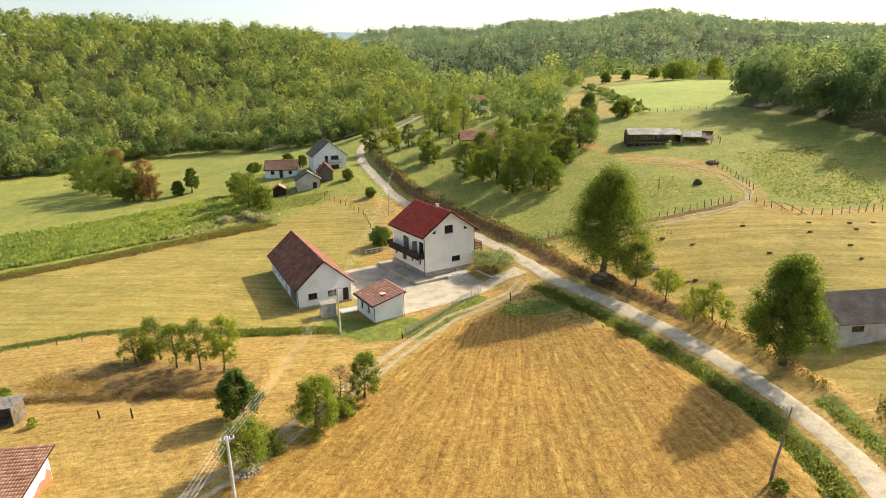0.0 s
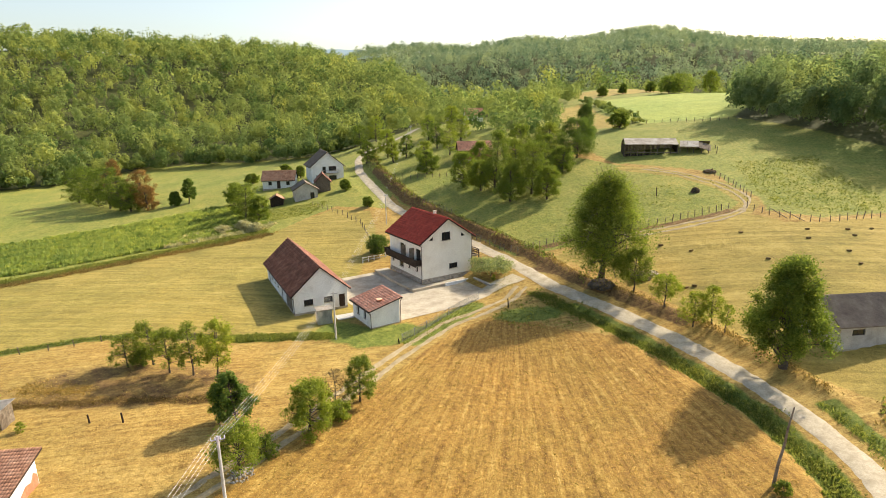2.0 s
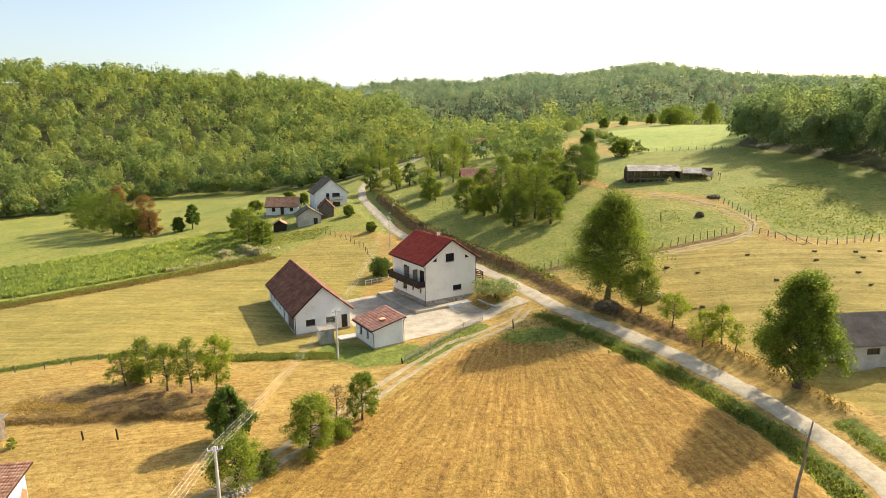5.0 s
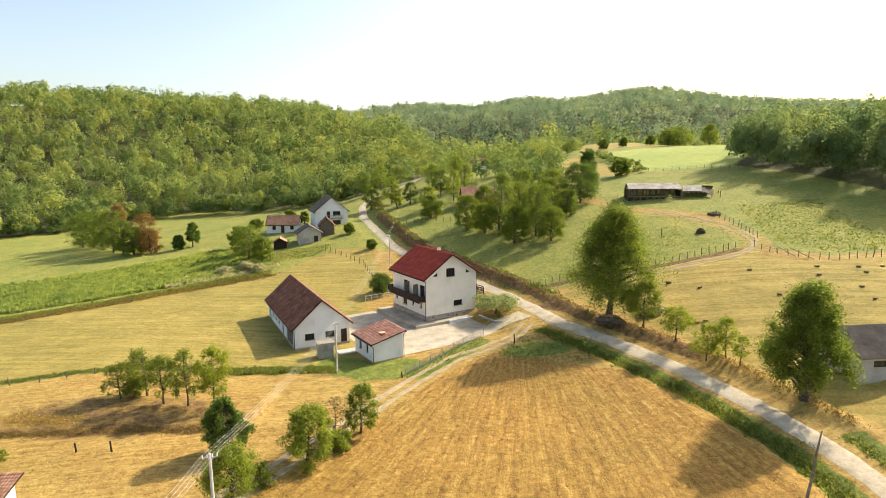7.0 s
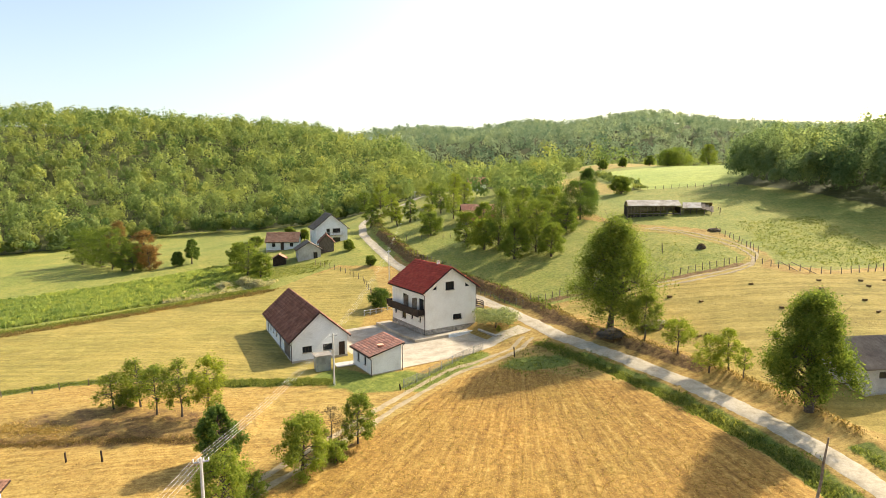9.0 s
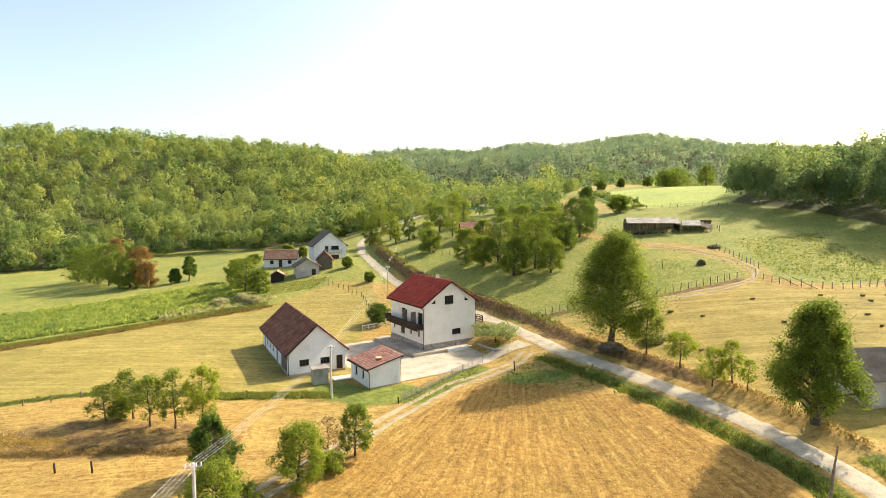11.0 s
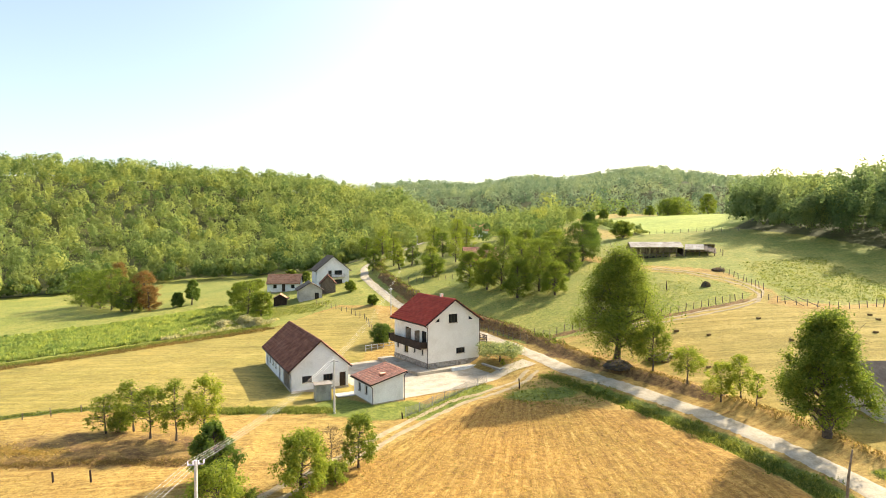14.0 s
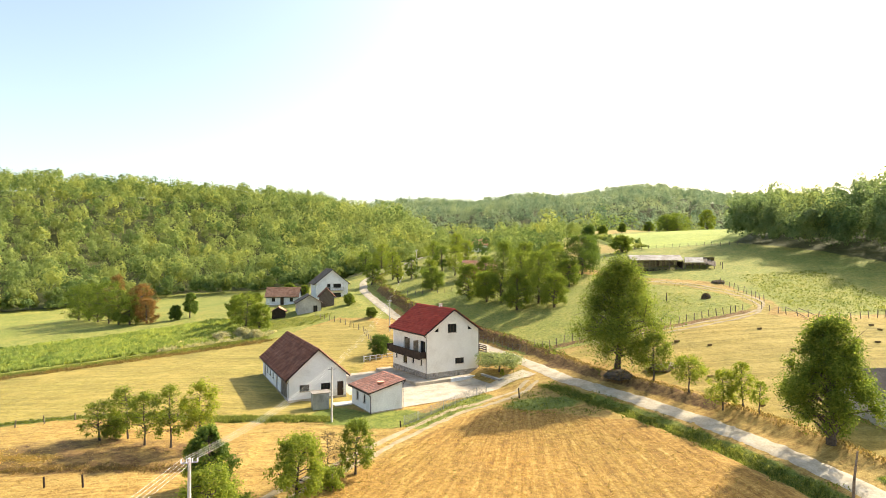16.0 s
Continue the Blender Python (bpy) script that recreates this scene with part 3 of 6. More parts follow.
def crown_points(rng, n, lobes, fill=0.35):
    """Places and outward normals over a crown made of lobes (centre, radii)."""
    vol = np.array([l[1][0] * l[1][1] for l in lobes])
    pick = rng.choice(len(lobes), n, p=vol / vol.sum())
    d = rng.standard_normal((n, 3))
    d /= np.linalg.norm(d, axis=1)[:, None]
    rad = np.array([l[1] for l in lobes])[pick]
    r = 1.05 - fill * rng.random(n) + 0.09 * rng.standard_normal(n)
    c = np.array([l[0] for l in lobes])[pick] + d * rad * r[:, None]
    nn = d + 0.55 * rng.standard_normal((n, 3))
    nn[:, 2] += 0.25
    return c, nn / np.linalg.norm(nn, axis=1)[:, None]


def tree(x, y, h, r, seed, leaf, label, count=3000, size=0.2, base=0.25, trunk=0.16, open_=0.0, name="tree", group="", top=None, lean=(0, 0), tone=0.5, vase=False, full=False):
    """A tapered trunk with forking limbs, and a crown of many small sprays held in uneven lobes."""
    rng = np.random.default_rng(seed)
    ob = thing(name, Matrix.Translation((x, y, lie(x, y) - 0.05)), label, name if name in ("bush", "shrub") else "tree", group)
    bm = bmesh.new()
    p, lobes = Vector((0, 0, 0)), []
    steps = 6
    path = [p]
    for i in range(steps):
        p = p + Vector((rng.normal(0, 0.04) * h * 0.3 + lean[0] / steps, rng.normal(0, 0.04) * h * 0.3 + lean[1] / steps, h * 0.86 / steps))
        path.append(p)
    rad = [trunk * (1 - 0.85 * i / steps) for i in range(steps + 1)]
    rad[0] *= 1.35
    for a, b, ra, rb in zip(path, path[1:], rad, rad[1:]):
        add_rod(bm, a, b, ra, rb, 8)
    nl = int(18 + r * 4) * (2 if full else 1)
    for i in range(nl):
        f = base + (0.96 - base) * (i + 0.5) / nl
        k = min(int(f / 0.86 * steps), steps - 1)
        st = path[k].lerp(path[k + 1], min(max(f / 0.86 * steps - k, 0), 1))
        ang = i * 2.4 + rng.normal(0, 0.4)
        q_ = (f - base) / (1 - base)
        prof = (1 - q_) ** 0.55 * min(1.0, (q_ + 0.32) / 0.55)
        if vase:
            prof = math.sin(math.pi * min(1.0, 0.25 + 0.62 * q_)) ** 0.8
        if full:
            prof = (1 - q_) ** 0.58 * min(1.0, (q_ + 0.3) / 0.5) if full == "spire" else math.sin(math.pi * (0.3 + 0.62 * q_)) ** 0.95
        if full == "cone":
            prof = (1 - q_) ** 0.85 * min(1.0, (q_ + 0.32) / 0.5)
        out = r * prof * (rng.uniform(0.4, 0.95) if full else rng.uniform(0.42, 0.82))
        e = st + Vector((math.cos(ang) * out, math.sin(ang) * out, (rng.uniform(0.03, 0.2) if full in ("spire", "cone") else rng.uniform(0.0, 0.14)) * h * (1.1 - f)))
        e.z = min(e.z, h * 0.93)
        mid = st.lerp(e, 0.5) + Vector((0, 0, 0.05 * h * rng.random()))
        rr = trunk * 0.42 * (1 - 0.6 * f)
        add_rod(bm, st, mid, rr, rr * 0.65, 6)
        add_rod(bm, mid, e, rr * 0.65, rr * 0.2, 4)
        for j in range(2):
            tip = e + Vector(rng.normal(0, 0.22 * r, 3)) * 0.8
            add_rod(bm, mid.lerp(e, 0.6), tip, rr * 0.35, rr * 0.12, 3)
        s = r * rng.uniform(0.17, 0.36) * (0.6 + 0.5 * prof)
        s *= 0.9 if full else 1.0
        lobes.append((np.array(e), np.array((s * 1.15, s * 1.15, s * (rng.uniform(0.75, 1.15) if full == "broad" else rng.uniform(1.0, 1.6) if full else rng.uniform(0.7, 0.95))))))
    lobes.append((np.array(path[-1]), np.array((r * 0.33, r * 0.33, h * 0.1))))
    part("trunk", bm, M_BARK, ob, "rough grey-brown bark")
    fine_ = size < 0.32
    c, nn = crown_points(rng, int(count * (2.7 if fine_ else 2.0)), lobes, 0.95)
    if open_:
        gap = np.array([noise.noise(Vector(q) * (1.6 / r) + Vector((seed, 0, 0))) for q in c])
        keep = gap > (-0.5 + open_)
        c, nn = c[keep], nn[keep]
    c[:, 2] = np.maximum(c[:, 2], 0.15)
    sz = size * (0.5 if fine_ else 0.6) * rng.uniform(0.6, 1.35, len(c))
    co, q, tn = cards(c, sz, nn, rng, np.clip(tone + rng.normal(0, 0.16, len(c)), 0, 1))
    crown = new("crown", leaf_mesh("crown", co, q, tn, leaf))
    crown.parent = ob
    return ob


def woodland(name, label, places, heights, radii, cards_each, size, seed, mat, tone_spread=0.25):
    """Many far trees as one piece: lumpy crowns of leaf sprays over a dark heart and stems."""
    rng = np.random.default_rng(seed)
    n = len(places)
    zs = height(places[:, 0], places[:, 1])
    tone = np.clip(rng.normal(0.45, tone_spread, n), 0, 1)
    k = 7
    lobe_d = rng.standard_normal((n, k, 3))
    lobe_d /= np.linalg.norm(lobe_d, axis=2)[..., None]
    lobe_d[..., 2] *= 0.85
    lobe_r = rng.uniform(0.34, 0.58, (n, k))
    ti = np.repeat(np.arange(n), cards_each)
    li = rng.integers(0, k, len(ti))
    d = rng.standard_normal((len(ti), 3))
    d[:, 2] = np.abs(d[:, 2]) * 1.2 - 0.5
    d /= np.linalg.norm(d, axis=1)[:, None]
    R = radii[ti][:, None]
    Hc = heights[ti]
    c = lobe_d[ti, li] * R * 0.6 + d * R * lobe_r[ti, li][:, None] * (1 - 0.25 * rng.random(len(ti)))[:, None]
    c[:, 2] *= (Hc * 0.5) / radii[ti]
    c += np.stack([places[ti, 0], places[ti, 1], zs[ti] + Hc * 0.56], -1)
    nn = d + 0.17 * rng.standard_normal(d.shape)
    nn /= np.linalg.norm(nn, axis=1)[:, None]
    sz = size * radii[ti] / radii.mean() * rng.uniform(0.6, 1.3, len(ti))
    co, q, tn = cards(c, sz, nn, rng, np.clip(tone[ti] + rng.normal(0, 0.05, len(ti)), 0, 1), 0.75)
    return tagged(new(name, leaf_mesh(name, co, q, tn, mat)), label, "forest", kind="stuff")


def scatter(poly, spacing, seed, jitter=0.45, extra=None):
    xs, ys = [p[0] for p in poly], [p[1] for p in poly]
    gx, gy = np.meshgrid(np.arange(min(xs), max(xs), spacing), np.arange(min(ys), max(ys), spacing * 0.87))
    rng = np.random.default_rng(seed)
    gx = gx + (np.arange(gx.shape[0]) % 2)[:, None] * spacing / 2 + rng.normal(0, jitter * spacing * 0.6, gx.shape)
    gy = gy + rng.normal(0, jitter * spacing * 0.6, gy.shape)
    p = np.stack([gx.ravel(), gy.ravel()], -1)
    keep = inside(poly, p[:, 0], p[:, 1]) > 0
    if extra is not None:
        keep &= extra(p[:, 0], p[:, 1])
    return p[keep]


def in_view(x, y):
    az = x / np.maximum(y, 1)
    crest = np.where(az < -0.2, np.interp(az, RIDGE_AZ, RIDGE_FAR), np.interp(az, HILL_AZ, HILL_FAR))
    return (np.abs(x) < 0.81 * y + 15) & (y < crest + np.where(az > 0.4, 90, 35))


rng0 = np.random.default_rng(11)


def crowns(places, lo, hi):
    """Heights and radii of woodland trees: broad ones are tall."""
    r = rng0.uniform(lo, hi, len(places))
    return r * 1.9 + rng0.uniform(2, 7, len(places)), r


west = scatter(FOREST_WEST, 9.3, 21, extra=lambda x, y: in_view(x, y) & (y < np.interp(x / np.maximum(y, 1), RIDGE_AZ, RIDGE_FAR) + 30))
near_w = west[west[:, 1] < 330]
mid_w = west[west[:, 1] >= 330]
woodland("forest", "dense green deciduous forest covering the hillside", near_w, *crowns(near_w, 2.6, 6.6), 440, 0.37, 31, M_FOREST, 0.38)
woodland("forest", "dense green deciduous forest up to the ridge", mid_w, *crowns(mid_w, 2.8, 7.0), 190, 0.5, 32, M_FOREST, 0.38)
east_w = scatter(WOOD_EAST, 6.4, 22, extra=lambda x, y: in_view(x, y) & (x < 190) & (y < 260))
woodland("forest", "tall shady deciduous wood beside the meadow", east_w, np.interp(east_w[:, 1], (110, 150, 178), (21.5, 19, 14)) * rng0.uniform(0.75, 1.12, len(east_w)), rng0.uniform(3.0, 5.2, len(east_w)), 760, 0.31, 33, M_WOOD, 0.28)
edge_line = [(-165, 201), (-143, 219), (-128, 243), (-97, 245), (-68, 232), (-48, 223), (-33, 223), (-26, 228)]
edge_rng = np.random.default_rng(77)
ex = np.concatenate([np.stack([np.linspace(a[0], b[0], 22), np.linspace(a[1], b[1], 22)], -1) for a, b in zip(edge_line, edge_line[1:])])
ex = ex + edge_rng.normal(0, 2.4, ex.shape)
woodland("forest_edge", "low bushes and young trees along the forest edge", ex, edge_rng.uniform(3.0, 10.0, len(ex)), edge_rng.uniform(1.8, 4.2, len(ex)), 380, 0.33, 35, M_FOREST, 0.3)
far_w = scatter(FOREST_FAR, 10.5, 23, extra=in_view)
for part_w, each_, size_, label_, mat_ in ((far_w[far_w[:, 1] < 520], 130, 0.56, "wooded lower slopes at the valley's head", M_FOREST), (far_w[far_w[:, 1] >= 520], 80, 0.75, "wooded hills closing the valley, haze put into their pale leaf colour", M_LEAF_HAZED)):
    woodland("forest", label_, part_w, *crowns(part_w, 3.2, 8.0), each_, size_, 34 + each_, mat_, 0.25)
wl = [(84, 172), (93, 150), (101, 131), (109, 113), (118, 102), (150, 96)]
wx = np.concatenate([np.stack([np.linspace(a[0], b[0], 11), np.linspace(a[1], b[1], 11)], -1) for a, b in zip(wl, wl[1:])])
wx = wx + edge_rng.normal(0, 1.6, wx.shape)
woodland("forest_edge", "leafy trees reaching to the ground along the wood's edge", wx, np.interp(wx[:, 1], (110, 150, 175), (19, 17, 12)) * edge_rng.uniform(0.5, 1.15, len(wx)), edge_rng.uniform(2.4, 4.4, len(wx)), 1000, 0.26, 36, M_WOOD, 0.28)


def distant_mountain():
    """A far mountain beyond the valley's head; its haze is a painted blue glow."""
    xs = np.linspace(-1250, 60, 60)
    top = 366 * np.exp(-((xs + 690) / 720) ** 2) + 5 * np.sin(xs / 47)
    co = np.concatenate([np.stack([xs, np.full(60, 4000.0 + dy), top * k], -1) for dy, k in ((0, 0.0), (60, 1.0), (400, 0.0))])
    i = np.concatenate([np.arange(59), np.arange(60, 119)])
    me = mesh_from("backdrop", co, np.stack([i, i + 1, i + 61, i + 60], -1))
    me.polygons.foreach_set("use_smooth", np.ones(len(me.polygons), bool))
    m, nt, b = material("hazed_slope_glow", 1.0)
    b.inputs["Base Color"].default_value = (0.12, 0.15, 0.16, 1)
    # emission paints the haze over the slope; nothing here is a light source
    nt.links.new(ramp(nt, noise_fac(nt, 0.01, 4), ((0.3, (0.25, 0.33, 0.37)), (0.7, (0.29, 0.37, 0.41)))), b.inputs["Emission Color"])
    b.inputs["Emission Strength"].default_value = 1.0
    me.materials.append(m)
    tagged(new("backdrop", me), "far mountain beyond the valley, its haze put in as pale blue glow", "mountain", kind="structure")


distant_mountain()


# ---- buildings ----
def island_tiles(mat):
    """Let the tiles of one roof differ a little from one another."""
    nt = mat.node_tree
    b = nt.nodes["Principled BSDF"]
    src = b.inputs["Base Color"].links[0].from_socket
    isl = nt.nodes.new("ShaderNodeNewGeometry").outputs["Random Per Island"]
    v = ramp(nt, isl, ((0.0, (0.82, 0.8, 0.8)), (0.5, (1, 1, 1)), (1.0, (1.18, 1.17, 1.15))))
    nt.links.new(blend(nt, 1.0, src, v, "MULTIPLY"), b.inputs["Base Color"])


for m_ in (M_TILE_BROWN, M_TILE_ORANGE, M_TILE_RED, M_TILE_OLD):
    island_tiles(m_)


def tile_sheet(parent, origin, along, down, length, slope, tw, tl, mat, label="", seed=1, arch=0.035, lift=0.03, name="roof_tiles"):
    """Overlapping arched tiles over a roof slope: along is the ridge's way, down the way to the eave."""
    rng = np.random.default_rng(seed)
    along, down = np.array(Vector(along).normalized()), np.array(Vector(down).normalized())
    up = np.cross(along, down)
    if up[2] < 0:
        up = -up
    nu, nv = int(round(length / tw)), int(round(slope / tl))
    tw, tl = length / nu, slope / nv
    co, quads = [], []
    for j in range(nv):
        for i in range(nu):
            a0, a1 = (i + 0.03) * tw, (i + 0.97) * tw
            d0, d1 = j * tl - 0.03, (j + 1) * tl
            w = rng.normal(0, 0.006)
            ring = []
            for a, k in ((a0, 0.0), ((a0 + a1) / 2, 1.0), (a1, 0.0)):
                ring.append(((a, d0, 0.012 + arch * k), (a, d1, 0.012 + lift + arch * k + w), (a, d1, 0.0)))
            n = len(co)
            for r in ring:
                co.extend(r)
            for s in (0, 3):
                quads.append((n + s, n + s + 3, n + s + 4, n + s + 1))
                quads.append((n + s + 1, n + s + 4, n + s + 5, n + s + 2))
    co = np.array(co)
    pts = np.array(origin)[None] + co[:, :1] * along + co[:, 1:2] * down + co[:, 2:] * up
    me = mesh_from(name, pts, np.array(quads))
    me.materials.append(mat)
    ob = new(name, me)
    ob.parent = parent
    ob["kind"] = "stuff"
    if label:
        ob["label"] = label
    return ob


def panel(w, h, holes, thick, top=None):
    """A wall in the x-z plane from 0 to w, its outer face at y = 0, with openings (x0, x1, z0, z1) right through; top: more outline above, as (x, z)."""
    bm = bmesh.new()
    xs = sorted({0, w, *(v for o in holes for v in o[:2])})
    zs = sorted({0, h, *(v for o in holes for v in o[2:])})
    for xa, xb in zip(xs, xs[1:]):
        for za, zb in zip(zs, zs[1:]):
            cx, cz = (xa + xb) / 2, (za + zb) / 2
            if not any(o[0] < cx < o[1] and o[2] < cz < o[3] for o in holes):
                add_box(bm, xa, xb, 0, thick, za, zb)
    if top:
        add_prism(bm, top, "y", 0, thick)
    bmesh.ops.remove_doubles(bm, verts=bm.verts[:], dist=0.0005)
    return bm


def set_window(parent, m, w, h, deep=0.12, bars=1, frame_mat=None, name="window", sill=True, label=""):
    """A framed, glazed window whose lower left corner lies at m; the wall's outer face is y = 0."""
    fm = frame_mat or M_FRAME
    bm = bmesh.new()
    t = 0.07
    for a in ((0, w, 0, t), (0, w, h - t, h), (0, t, t, h - t), (w - t, w, t, h - t)):
        add_box(bm, a[0], a[1], deep, deep + 0.06, a[2], a[3])
    for i in range(bars):
        x = w * (i + 1) / (bars + 1)
        add_box(bm, x - 0.03, x + 0.03, deep + 0.003, deep + 0.057, t, h - t)
    ob = part(name, bm, fm, parent, label)
    ob.matrix_basis = m
    part("pane", box(t, w - t, deep + 0.025, deep + 0.035, t, h - t), M_GLASS, ob)
    if sill:
        part("sill", box(-0.06, w + 0.06, -0.07, deep, -0.06, 0.0), M_CONCRETE, ob)
    return ob


def set_door(parent, m, w, h, mat, deep=0.1, name="door", label=""):
    bm = box(0, w, deep, deep + 0.05, 0, h)
    for k in range(3):
        add_box(bm, 0.1, w - 0.1, deep - 0.015, deep, 0.12 + k * (h - 0.2) / 3, 0.04 + (k + 1) * (h - 0.2) / 3)
    ob = part(name, bm, mat, parent, label)
    ob.matrix_basis = m
    part("handle", rod((w - 0.12, deep - 0.05, h * 0.48), (w - 0.12, deep - 0.05, h * 0.53), 0.02), M_METAL, ob)
    return ob


def gable_walls(ob, W, L, H, rise, mat, front=(), back=(), left=(), right=(), thick=0.3):
    """Four walls of a gabled house: gables at y = 0 and y = L, eaves at x = 0 and x = W."""
    half = rise
    top = [(0, H), (W, H), (W / 2, H + half)]
    part("wall", panel(W, H, list(front), thick, top), mat, ob)
    w = part("wall", panel(W, H, list(back), thick, top), mat, ob)
    w.matrix_basis = pose(W, L, 0, 0, 0, 180)
    w = part("wall", panel(L - 2 * thick, H, list(left), thick), mat, ob)
    w.matrix_basis = pose(0, L - thick, 0, 0, 0, -90)
    w = part("wall", panel(L - 2 * thick, H, list(right), thick), mat, ob)
    w.matrix_basis = pose(W, thick, 0, 0, 0, 90)


def gable_roof(ob, W, L, H, rise, eave, verge, tile, tw, tl, seed, label="", trim=None, arch=0.035, lift=0.03, slab=0.14):
    """Two tiled slopes on a slab, with a ridge cap and eave boards."""
    k = rise / (W / 2)
    slope = math.hypot(W / 2 + eave, (W / 2 + eave) * k)
    zr = H + rise + 0.14
    roof = part("roof", prism([(-eave, H - eave * k), (W / 2, H + rise), (W + eave, H - eave * k), (W + eave, H - eave * k + slab), (W / 2, zr), (-eave, H - eave * k + slab)], "y", -verge, L + verge), trim or M_FRAME, ob, label)
    tile_sheet(roof, (W / 2, -verge, zr + 0.01), (0, 1, 0), (-1, 0, -k), L + 2 * verge, slope, tw, tl, tile, seed=seed, arch=arch, lift=lift)
    tile_sheet(roof, (W / 2, -verge, zr + 0.01), (0, 1, 0), (1, 0, -k), L + 2 * verge, slope, tw, tl, tile, seed=seed + 1, arch=arch, lift=lift)
    bm = bmesh.new()
    n = int((L + 2 * verge) / 0.4)
    for i in range(n):
        y = -verge + (i + 0.5) * (L + 2 * verge) / n
        add_rod(bm, (W / 2, y - 0.22, zr + 0.01), (W / 2, y + 0.22, zr + 0.04), 0.1, 0.12, 8)
    part("ridge_cap", bm, tile, roof)
    return roof


def eave_gutter(ob, x, y0, y1, z, drop_to, ys):
    bm = rod((x, y0, z), (x, y1, z), 0.06)
    g = part("gutter", bm, M_GUTTER, ob)
    for y, dx in ys:
        b2 = bmesh.new()
        add_rod(b2, (x, y, z), (x + dx, y, z - 0.35), 0.045)
        add_rod(b2, (x + dx, y, z - 0.35), (x + dx, y, drop_to), 0.045)
        part("downpipe", b2, M_GUTTER, ob)
    return g


HOUSE = pose(-2.5, 86.0, 0, 0, 0, 33.2)


def at_house(u, v):
    p = HOUSE @ Vector((u, v, 0))
    return p.x, p.y


def farmhouse():
    base = 0.5
    ob = thing("farmhouse", HOUSE @ Matrix.Translation((0, 0, base)), "two-storey cream plastered farmhouse with red tiled gable roof", "house")
    W, L, H, rise = 9.24, 10.6, 6.75, 3.1
    k, S = rise / (W / 2), 6.4
    wins = [(3.6, 5.2, 6.5, 7.8), (4.95, 6.55, 1.75, 2.6)]
    bm = panel(W, S, [wins[1]], 0.3)

    def roofline(x):
        return H + k * min(x, W - x)
    # the gable above, leaving its three attic lights open
    for poly in (
        [(0, S), (1.15, S), (1.15, roofline(1.15)), (0, H)],
        [(1.15, S), (2.0, S), (2.0, 6.75), (1.15, 6.75)],
        [(1.15, 6.75), (2.0, 7.4), (2.0, roofline(2.0)), (1.15, roofline(1.15))],
        [(2.0, S), (3.6, S), (3.6, roofline(3.6)), (2.0, roofline(2.0))],
        [(3.6, S), (5.2, S), (5.2, 6.5), (3.6, 6.5)],
        [(3.6, 7.8), (5.2, 7.8), (5.2, roofline(5.2)), (W / 2, H + rise), (3.6, roofline(3.6))],
        [(5.2, S), (7.24, S), (7.24, roofline(7.24)), (5.2, roofline(5.2))],
        [(7.24, S), (8.09, S), (8.09, 6.75), (7.24, 6.75)],
        [(7.24, 7.4), (8.09, 6.75), (8.09, roofline(8.09)), (7.24, roofline(7.24))],
        [(8.09, S), (W, S), (W, H), (8.09, roofline(8.09))],
    ):
        add_prism(bm, poly, "y", 0, 0.3)
    bmesh.ops.remove_doubles(bm, verts=bm.verts[:], dist=0.0005)
    part("wall", bm, M_PLASTER, ob)
    part("wall", panel(W, H, [], 0.3, [(0, H), (W, H), (W / 2, H + rise)]), M_PLASTER, ob).matrix_basis = pose(W, L, 0, 0, 0, 180)
    # balcony side: small lights below, a door and a window above
    def lo(y, w, z, h):
        return (L - 0.3 - y - w / 2, L - 0.3 - y + w / 2, z, z + h)
    holes = [lo(1.7, 0.55, 1.75, 0.85), lo(4.1, 0.55, 1.75, 0.85), lo(6.7, 1.3, 1.35, 1.35), lo(9.5, 0.6, 1.75, 0.85), lo(1.25, 1.5, 3.2, 2.2), lo(6.4, 1.3, 3.9, 1.5)]
    w = part("wall", panel(L - 0.6, H, holes, 0.3), M_PLASTER, ob)
    w.matrix_basis = pose(0, L - 0.3, 0, 0, 0, -90)
    for i, o in enumerate(holes):
        set_window(ob, pose(0, L - 0.3 - o[0], o[2], 0, 0, -90), o[1] - o[0], o[3] - o[2], bars=1 if o[1] - o[0] > 1 else 0, name="door" if i == 4 else "window", sill=i != 4)
    w = part("wall", panel(L - 0.6, H, [(1.6, 2.7, 3.0, 5.2), (6.5, 7.8, 1.2, 2.4), (6.5, 7.8, 4.0, 5.2)], 0.3), M_PLASTER, ob)
    w.matrix_basis = pose(W, 0.3, 0, 0, 0, 90)
    for x0, z0, ww, hh in ((1.6, 3.0, 1.1, 2.2), (6.5, 1.2, 1.3, 1.2), (6.5, 4.0, 1.3, 1.2)):
        set_window(ob, pose(W, 0.3 + x0, z0, 0, 0, 90), ww, hh)
    for x0, x1, z0, z1 in wins:
        set_window(ob, pose(x0, 0, z0), x1 - x0, z1 - z0, bars=2, label="dark shuttered window")
    for tri in ([(1.15, 6.75), (2.0, 6.75), (2.0, 7.4)], [(7.24, 6.75), (8.09, 6.75), (7.24, 7.4)]):
        part("window", prism(tri, "y", 0.12, 0.16), M_GLASS, ob, "small triangular attic light")
    part("floor_slab", box(0.3, W - 0.3, 0.3, L - 0.3, 2.85, 3.0), M_CONCRETE, ob)
    # plinth of rough stone slabs
    pl = part("plinth", box(-0.06, W + 0.06, -0.06, -0.003, 0, 0.78), M_CONCRETE, ob, "grey stone-clad plinth")
    pl2 = part("plinth", box(-0.06, -0.003, 0, L, 0, 0.78), M_CONCRETE, ob, "grey stone-clad plinth")
    rng = random.Random(4)
    for wall, n, size in ((pl, 22, W), (pl2, 25, L)):
        x = 0.0
